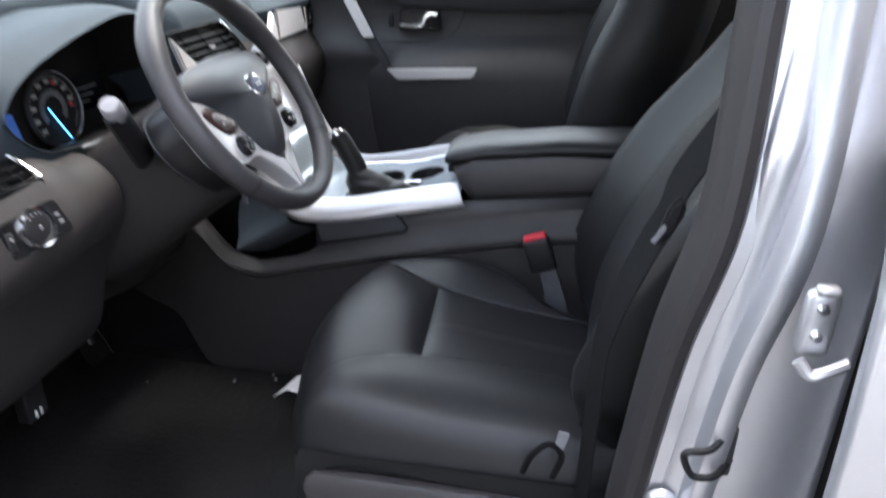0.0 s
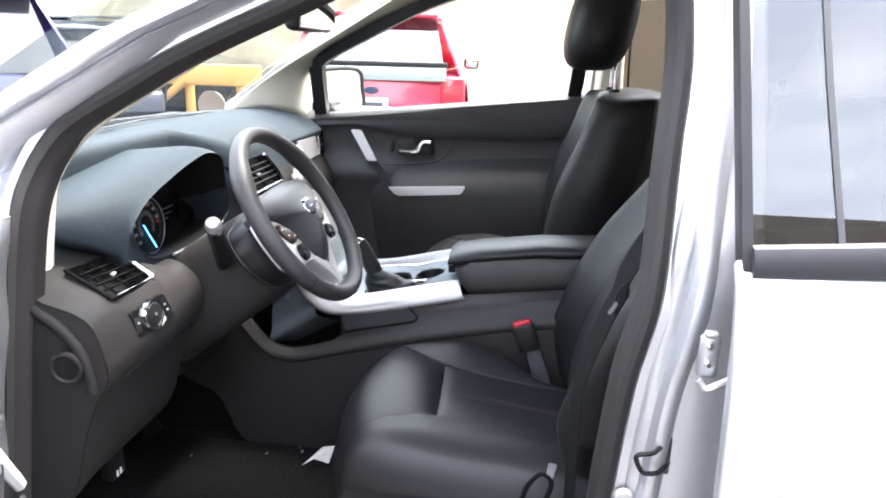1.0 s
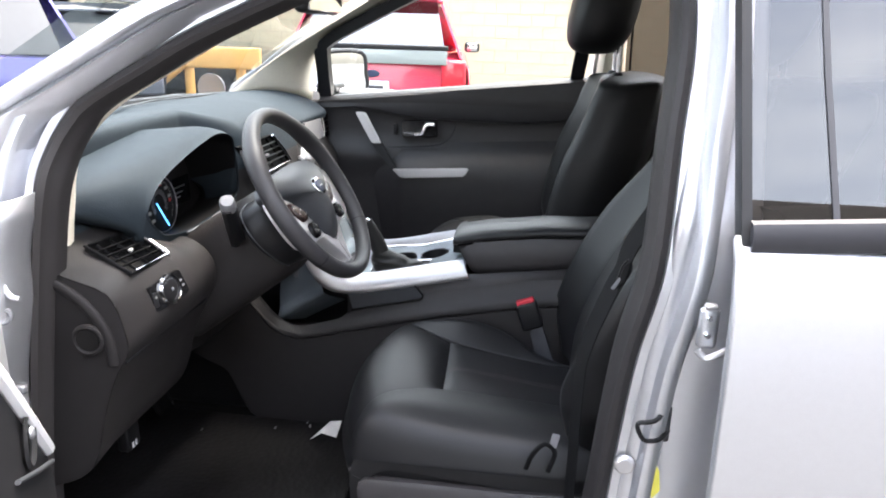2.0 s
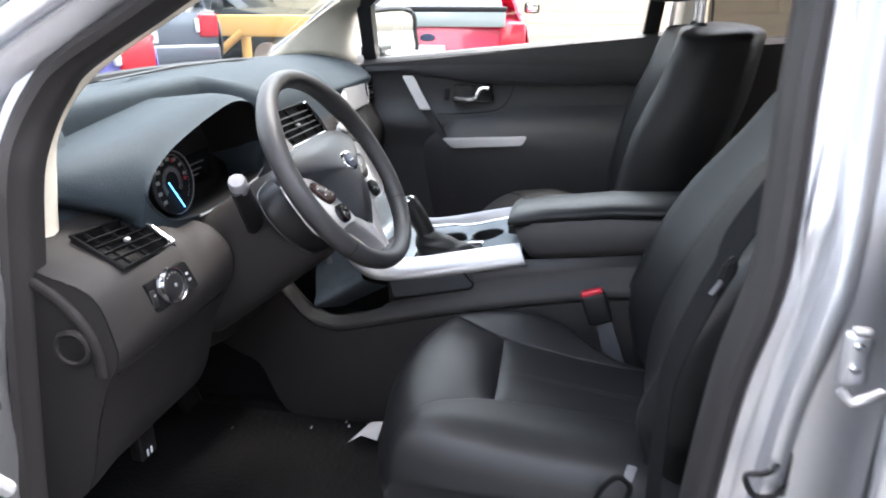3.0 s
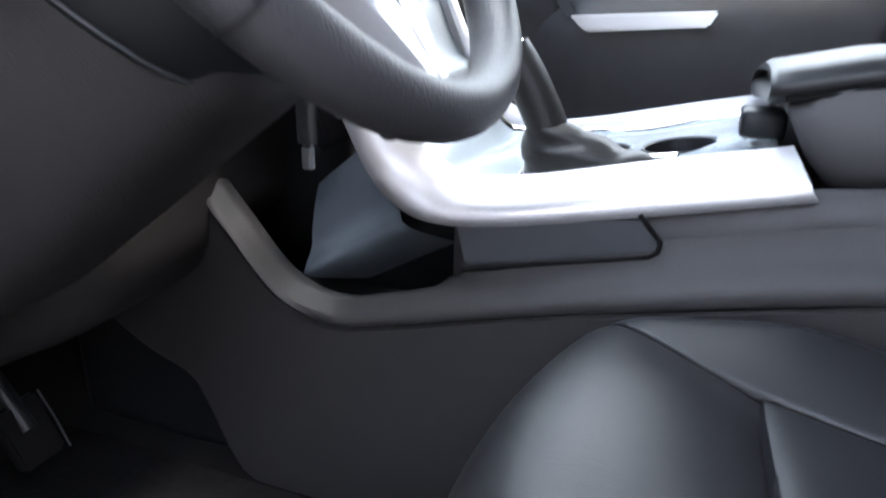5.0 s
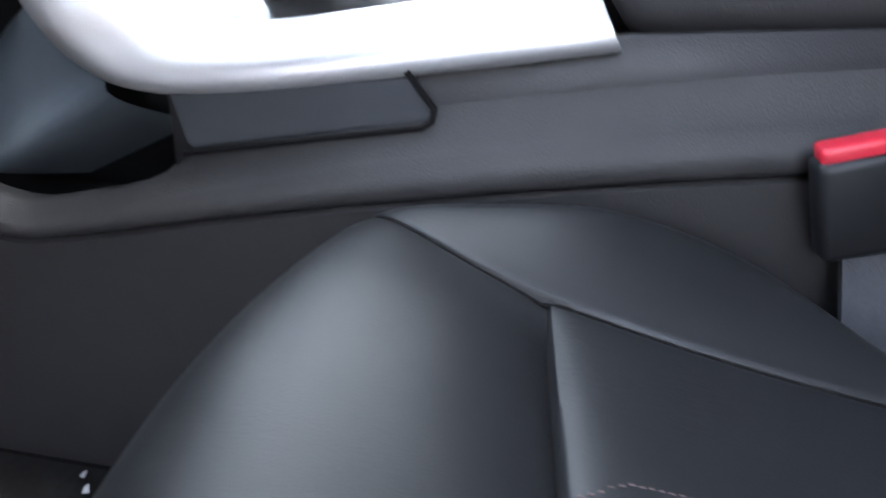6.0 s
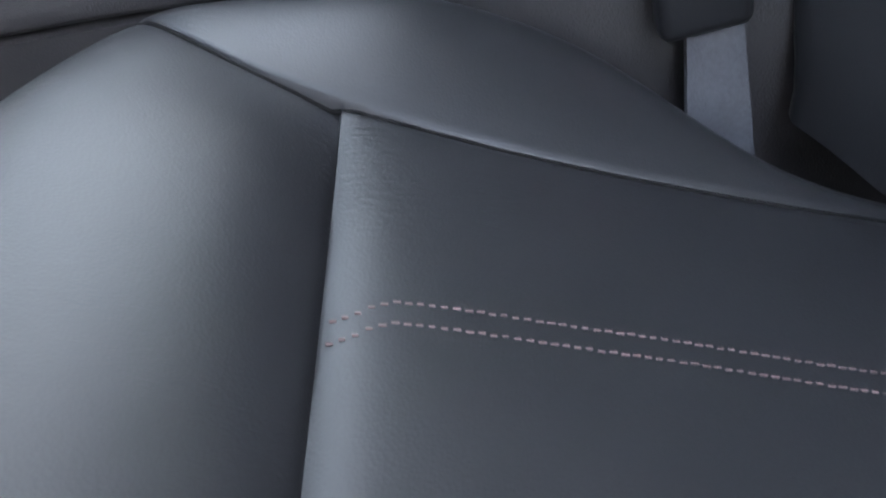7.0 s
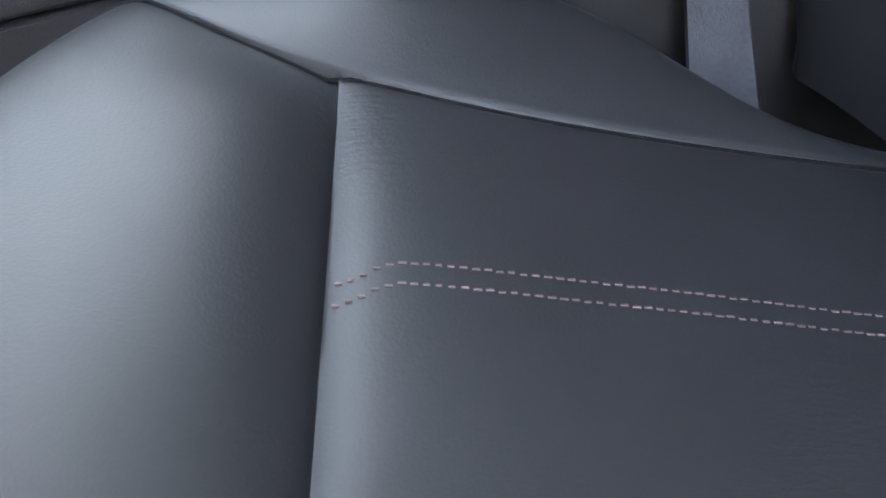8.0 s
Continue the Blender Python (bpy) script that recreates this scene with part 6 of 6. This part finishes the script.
# rear bench
rs = thing("rear_seat", "black rear bench seat", "car seat", (1.3, MID, 0.4))
hang(part("cushion", rbox(1.10, 1.60, 0.25, over(0.25), 0.40, 0.70, 0.05, 4), M_LEATHER), rs)
hang(part("backrest", plate([(1.55, 0.25, 0.66), (1.70, 0.25, 0.66), (1.88, 0.25, 1.18), (1.75, 0.25, 1.18)], (0, 2 * (MID - 0.25), 0), 0.02), M_LEATHER), rs)

# interior mirror
im = thing("interior_mirror", "black interior mirror hanging from the windscreen", "mirror", (-0.12, MID, 1.40))
hang(part("shell", rbox(-0.115, -0.080, MID - 0.14, MID + 0.12, 1.33, 1.40, 0.02, 4), M_DARK), im)
hang(part("mirror_glass", rbox(-0.081, -0.077, MID - 0.132, MID + 0.112, 1.336, 1.394, 0.002), M_MIRROR), im)
hang(part("arm", tube([(-0.10, MID, 1.38), (-0.12, MID, 1.42), (-0.12, MID, 1.46)], 0.012), M_DARK), im)

# floor mat, pedals, paper
fm = thing("floor_mat", "black rubber floor mat", "mat", (-0.2, 0.55, 0.412))
hang(part("sheet", plate([(-0.55, 0.33, 0.412), (-0.56, 0.78, 0.412), (0.06, 0.775, 0.408), (0.08, 0.30, 0.408)], (0, 0, 0.006), 0.002), M_MAT), fm)
pp = thing("paper_scrap", "crumpled white paper scrap on the floor mat", "paper", (-0.03, 0.74, 0.42))
bm = bmesh.new()
V = [bm.verts.new(p) for p in ((-0.055, 0.690, 0.424), (-0.032, 0.700, 0.436), (0.000, 0.705, 0.425), (0.004, 0.740, 0.448), (-0.022, 0.735, 0.446))]
bm.faces.new((V[0], V[1], V[4]))
bm.faces.new((V[1], V[2], V[3]))
bm.faces.new((V[1], V[3], V[4]))
hang(part("sheet", bm, M_PAPER, smooth=0, solid=0.0008), pp)
for x, y, a in ((-0.085, 0.762, 0.3), (-0.075, 0.748, 1.1), (-0.150, 0.727, 0.6), (-0.310, 0.690, 0.2)):
    cr = thing("paper_crumb", "tiny pale paper crumb on the floor mat", "litter", (x, y, 0.418), group="crumbs on the mat")
    c, d = math.cos(a) * 0.0036, math.sin(a) * 0.0036
    hang(part("flake", plate([(x - c, y - d, 0.4182), (x + d, y - c * 0.5, 0.4182), (x + c, y + d, 0.424), (x - d * 0.6, y + c * 0.6, 0.421)], (0, 0, 0.0008)), M_GREYBTN, smooth=0), cr)
for nm, y, w, x, z, lab in (("brake_pedal", 0.55, 0.095, -0.42, 0.56, "black brake pedal with grey edge"), ("accelerator_pedal", 0.668, 0.05, -0.376, 0.507, "black rubber accelerator pedal with grey edge")):
    pe = thing(nm, lab, "pedal", (x, y, z))
    hang(part("foot_plate", plate([(x, y - w / 2, z - 0.03), (x, y + w / 2, z - 0.03), (x - 0.03, y + w / 2, z + 0.03), (x - 0.03, y - w / 2, z + 0.03)], (-0.012, 0, -0.006), 0.004), M_MAT), pe)
    hang(part("pedal_arm", tube([(x - 0.02, y, z), (x - 0.10, y, z + 0.12), (x - 0.12, y, z + 0.30)], 0.010), M_DARK), pe)
    hang(part("edge", sweep([(x + 0.002, y + w / 2, z - 0.03), (x - 0.013, y + w / 2 + 0.001, z), (x - 0.028, y + w / 2, z + 0.03)], circle(0.0014, 6)), M_DARK), pe)
dr = thing("foot_rest", "black plastic foot rest", "foot rest", (-0.5, 0.32, 0.42))
hang(part("rest", plate([(-0.42, 0.26, 0.42), (-0.42, 0.36, 0.42), (-0.58, 0.36, 0.52), (-0.58, 0.26, 0.52)], (-0.02, 0, -0.02), 0.006), M_MAT), dr)

# ---- parked cars, wall and yard outside ----
def paint(name, col):
    return mat(name, col, 0.25, 0.1, 0.04, 500, coat=0.8, rvar=0.04)


M_TYRE = mat("tyre", (0.018, 0.018, 0.018), 0.85, 0, 0.2, 40)
M_CARGLASS = mat("dark_car_glass", (0.02, 0.022, 0.024), 0.05, 0, 0.1, 10, coat=0.3)
M_REARGLASS = glass("sky_reflecting_car_glass", (0.07, 0.08, 0.085), 0.34)
M_TAIL = mat("tail_lamp_red", (0.55, 0.015, 0.03), 0.15, 0, 0.1, 30, coat=0.6)
M_BANDGREY = mat("glass_reflection_grey", (0.26, 0.29, 0.28), 0.12, 0.1, 0.05, 60)
M_PLATE = mat("plate_white", (0.72, 0.72, 0.72), 0.5, 0, 0.05, 60)


def parked_car(label, body_mat, m, hatch=True, roof_mat=None, banded=False):
    """Front towards local -y, rear at local +y; width along x, wheels on z = 0."""
    c = thing("parked_car", label, "car", group="parked cars")
    P = [(-2.2, 0.45), (-2.25, 0.70), (-2.1, 0.88), (-1.1, 1.02), (-0.95, 1.05), (1.9, 1.06), (2.25, 1.02), (2.32, 0.75), (2.28, 0.40)]
    xs = (-0.93, -0.90, -0.80, 0.0, 0.80, 0.90, 0.93)
    dz = (-0.10, 0.0, 0.015, 0.03, 0.015, 0.0, -0.10)
    bm = bmesh.new()
    rows = [[(x * (1 - 0.05 * (abs(y) > 2.1)), y * (1 - 0.03 * abs(x)), z + (d if z > 0.8 else 0)) for x, d in zip(xs, dz)] for y, z in P]
    skin(bm, rows)
    part("body", bm, body_mat, c, solid=0.01)
    for s in (-1, 1):
        part("body_side", skin(bmesh.new(), [[(s * 0.905, y * 0.97, 0.30), (s * 0.95, y * 0.97, 0.65), (s * 0.93, y * 0.97, z)] for y, z in ((-2.2, 0.75), (-1.5, 0.88), (-0.9, 0.95), (0.5, 0.97), (1.9, 0.97), (2.26, 0.9))]), body_mat, c, solid=0.01)
    top = 1.62 if hatch else 1.45
    tail = 2.12 if hatch else 1.45
    bm = bmesh.new()
    skin(bm, [[(-0.84, -0.95, 1.03), (-0.66, -0.15, top - 0.05), (-0.62, 0.3, top), (-0.62, tail - 0.45, top - 0.02), (-0.66, tail - 0.2, top - 0.05)], [(0, -1.05, 1.05), (0, -0.2, top), (0, 0.3, top + 0.04), (0, tail - 0.45, top + 0.03), (0, tail - 0.15, top - 0.01)], [(0.84, -0.95, 1.03), (0.66, -0.15, top - 0.05), (0.62, 0.3, top), (0.62, tail - 0.45, top - 0.02), (0.66, tail - 0.2, top - 0.05)]])
    part("roof", bm, roof_mat or body_mat, c, solid=0.02)
    part("rear_window", plate([(-0.70, tail + 0.02, 1.06), (0.70, tail + 0.02, 1.06), (0.60, tail - 0.24, top - 0.06), (-0.60, tail - 0.24, top - 0.06)], (0, 0.012, 0.004), 0.004), M_REARGLASS if banded else M_CARGLASS, c, "dark rear window")
    for s in (-1, 1):
        part("side_window", plate([(s * 0.86, -0.75, 1.05), (s * 0.86, 1.5, 1.05), (s * 0.68, 1.35, top - 0.06), (s * 0.68, -0.05, top - 0.06)], (s * 0.01, 0, 0)), M_CARGLASS, c)
        part("rear_pillar", plate([(s * 0.86, 1.5, 1.04), (s * 0.84, tail + 0.05, 1.04), (s * 0.62, tail - 0.22, top - 0.03), (s * 0.67, 1.35, top - 0.05)], (s * 0.02, 0, 0)), body_mat, c)
        part("tail_lamp", rbox(*sorted((s * 0.66, s * 0.90)), 2.16, 2.30, 0.74, 1.03, 0.03), M_TAIL, c, "red tail lamp")
        if not banded:
            part("reversing_lamp", rbox(*sorted((s * 0.62, s * 0.67)), 2.22, 2.31, 0.80, 0.97, 0.015), M_PLATE, c)
        mi = part("wing_mirror", rbox(*sorted((s * 0.93, s * 1.13)), -0.75, -0.62, 1.03, 1.17, 0.04), M_DARK, c)
        part("mirror_glass", rbox(*sorted((s * 0.96, s * 1.10)), -0.622, -0.612, 1.05, 1.15, 0.003), M_MIRROR, mi)
        for y in (-1.4, 1.35):
            wl = part("wheel", lathe([(0.0, 0.0), (0.20, 0.0), (0.24, 0.01), (0.33, 0.01), (0.345, -0.02), (0.345, -0.19), (0.32, -0.21), (0.0, -0.21)], facing((s * 0.93, y, 0.345), (0, 1, 0), (s, 0, 0)), 32), M_TYRE, c)
            part("rim", lathe([(0.0, 0.008), (0.05, 0.012), (0.19, 0.006), (0.215, 0.016), (0.225, 0.004)], facing((s * 0.935, y, 0.345), (0, 1, 0), (s, 0, 0)), 24), M_SATIN, wl)
    part("rear_bumper", rbox(-0.90, 0.90, 2.22, 2.36, 0.38, 0.66, 0.05), body_mat, c)
    part("lower_bumper", rbox(-0.80, 0.80, 2.20, 2.34, 0.28, 0.40, 0.04), M_DARK, c)
    part("number_plate", rbox(-0.16, 0.16, 2.30, 2.325, 0.68, 0.82, 0.004), M_PLATE, c, "white number plate")
    part("plate_bar", rbox(-0.11, 0.11, 2.3245, 2.328, 0.72, 0.78, 0.0), M_INK, c)
    part("tailgate_badge", lathe([(0.0, 0.012), (0.05, 0.010), (0.06, 0.0)], facing((0, 2.31, 0.89), (1, 0, 0), (0, 1, 0.1)) @ Matrix.Diagonal((1.2, 0.6, 1, 1)), 24), M_BLUE, c)
    part("spoiler", rbox(-0.62, 0.62, tail - 0.38, tail - 0.08, top - 0.045, top + 0.0, 0.02), roof_mat or body_mat, c)
    if banded:
        # reflection on the lower rear glass, put in as a grey band
        part("glass_sheen_band", rbox(-0.715, 0.715, 2.20, 2.318, 0.985, 1.115, 0.006), M_BANDGREY, c, "pale grey band for the reflection on the rear glass")
        part("gate_trim", rbox(-0.725, 0.725, 2.14, 2.322, 1.118, 1.160, 0.008), M_DARK, c, "black trim under the rear window")
    part("underside", rbox(-0.80, 0.80, -2.1, 2.2, 0.20, 0.5, 0.03), M_DARK, c)
    c.matrix_world = m
    return c


def wall_blocks(name, x0, x1, y, h, label):
    w = tagged(part(name, rbox(x0, x1, y, y + 0.25, 0, h, 0.0), M_MORTAR, smooth=0), label, "wall", kind="structure")
    me = bpy.data.meshes.new("block")
    b = rbox(-0.195, 0.195, -0.008, 0.0, -0.095, 0.095, 0.0)
    bmesh.ops.bevel(b, geom=[e for e in b.edges], offset=0.003, segments=1, affect="EDGES")
    b.to_mesh(me)
    b.free()
    me.materials.append(M_BLOCK)
    return w, me

red = paint("red_paint", (0.55, 0.02, 0.06))
blue = paint("lavender_blue_paint", (0.07, 0.06, 0.26))
pale = paint("grey_blue_paint", (0.10, 0.115, 0.14))
parked_car("red crossover with dark rear window and silver roof rails", red, Matrix.Translation((-1.48, 8.48, 0)) @ Matrix.Rotation(radians(187), 4, "Z"), True, banded=True)
parked_car("lavender blue crossover with red tail lamps", blue, Matrix.Translation((-5.0, 5.0, 0)) @ Matrix.Rotation(radians(228.6), 4, "Z"), True)
parked_car("grey blue sedan parked in the next row", pale, Matrix.Translation((-6.5, 9.6, 0)) @ Matrix.Rotation(radians(215), 4, "Z"), False)
graphite = paint("graphite_paint", (0.03, 0.034, 0.036))
parked_car("dark graphite crossover parked along the block wall", graphite, Matrix.Translation((-6.1, 10.9, 0)) @ Matrix.Rotation(radians(93), 4, "Z"), True)
wall, block = wall_blocks("wall_far", -16, 14, 12.0, 4.2, "tan painted block wall in sunlight")
n = 0
rest = []
for r in range(20):
    for k in range(75):
        x, z = -15.8 + k * 0.4 + (0.2 if r % 2 else 0), 0.1 + r * 0.2
        if z < 4.1:
            if -3.2 < x < 4.4 and z < 3.1 and n < 290:
                b = new("block", block)
                b.parent = wall
                b.location = (x, 12.0, z)
                n += 1
            else:
                rest.append((x, z))
bm = bmesh.new()
for x, z in rest:
    v = [bm.verts.new((x + a * 0.195, 11.992, z + c * 0.095)) for a, c in ((-1, -1), (1, -1), (1, 1), (-1, 1))]
    bm.faces.new(v)
tagged(part("blocks", bm, M_BLOCK, wall, smooth=0), kind="stuff")
M_ORANGE = mat("yellow_orange_paint", (0.70, 0.40, 0.12), 0.5, 0, 0.1, 8)
# made-up frame where irregular yellow shapes stand by the wall
bar = thing("barrier", "yellow orange beam and posts in place of irregular yellow shapes", "barrier", (-4.8, 9.5, 0))
for x in (-5.6, -4.75, -3.95):
    hang(part("post", tube([(x, 9.55, 0), (x, 9.55, 0.92)], 0.07, 14), M_ORANGE), bar)
hang(part("beam", rbox(-5.95, -3.6, 9.42, 9.50, 0.68, 0.98, 0.02), M_ORANGE), bar)
hang(part("brace", tube([(-5.6, 9.46, 0.1), (-4.75, 9.46, 0.75)], 0.06, 12), M_ORANGE), bar)
# post added for the yellow streak reflected in the red car's glass
bol = thing("bollard", "tall yellow post added for a streak in the red car's rear window", "bollard", (-1.7, 11.2, 0))
hang(part("post", lathe([(0.09, 0.0), (0.09, 2.2), (0.07, 2.26), (0.0, 2.28)], Matrix.Translation((-1.95, 11.3, 0)), 18), mat("yellow_paint", (0.80, 0.62, 0.05), 0.45, 0, 0.1, 8)), bol)
# dark block behind the camera, added to cut sky light; seen only in reflections
tagged(part("light_block_behind", rbox(-14, -1.9, -12, -4.8, 0, 7.5, 0.05), mat("light_block_dark", (0.085, 0.08, 0.08), 0.9, 0, 0.1, 5)), "unseen dark block added to cut sky light on the cabin", "building", kind="structure")
# unseen block, added for the dark band mirrored in the rear door window
tagged(part("mirrored_block_beside", rbox(2.6, 34, -22, -10.0, 0, 7.9, 0.05), mat("mirrored_block_brown", (0.10, 0.09, 0.085), 0.9, 0, 0.1, 5)), "unseen brown block added for the dark band reflected in the rear door window", "building", kind="structure")
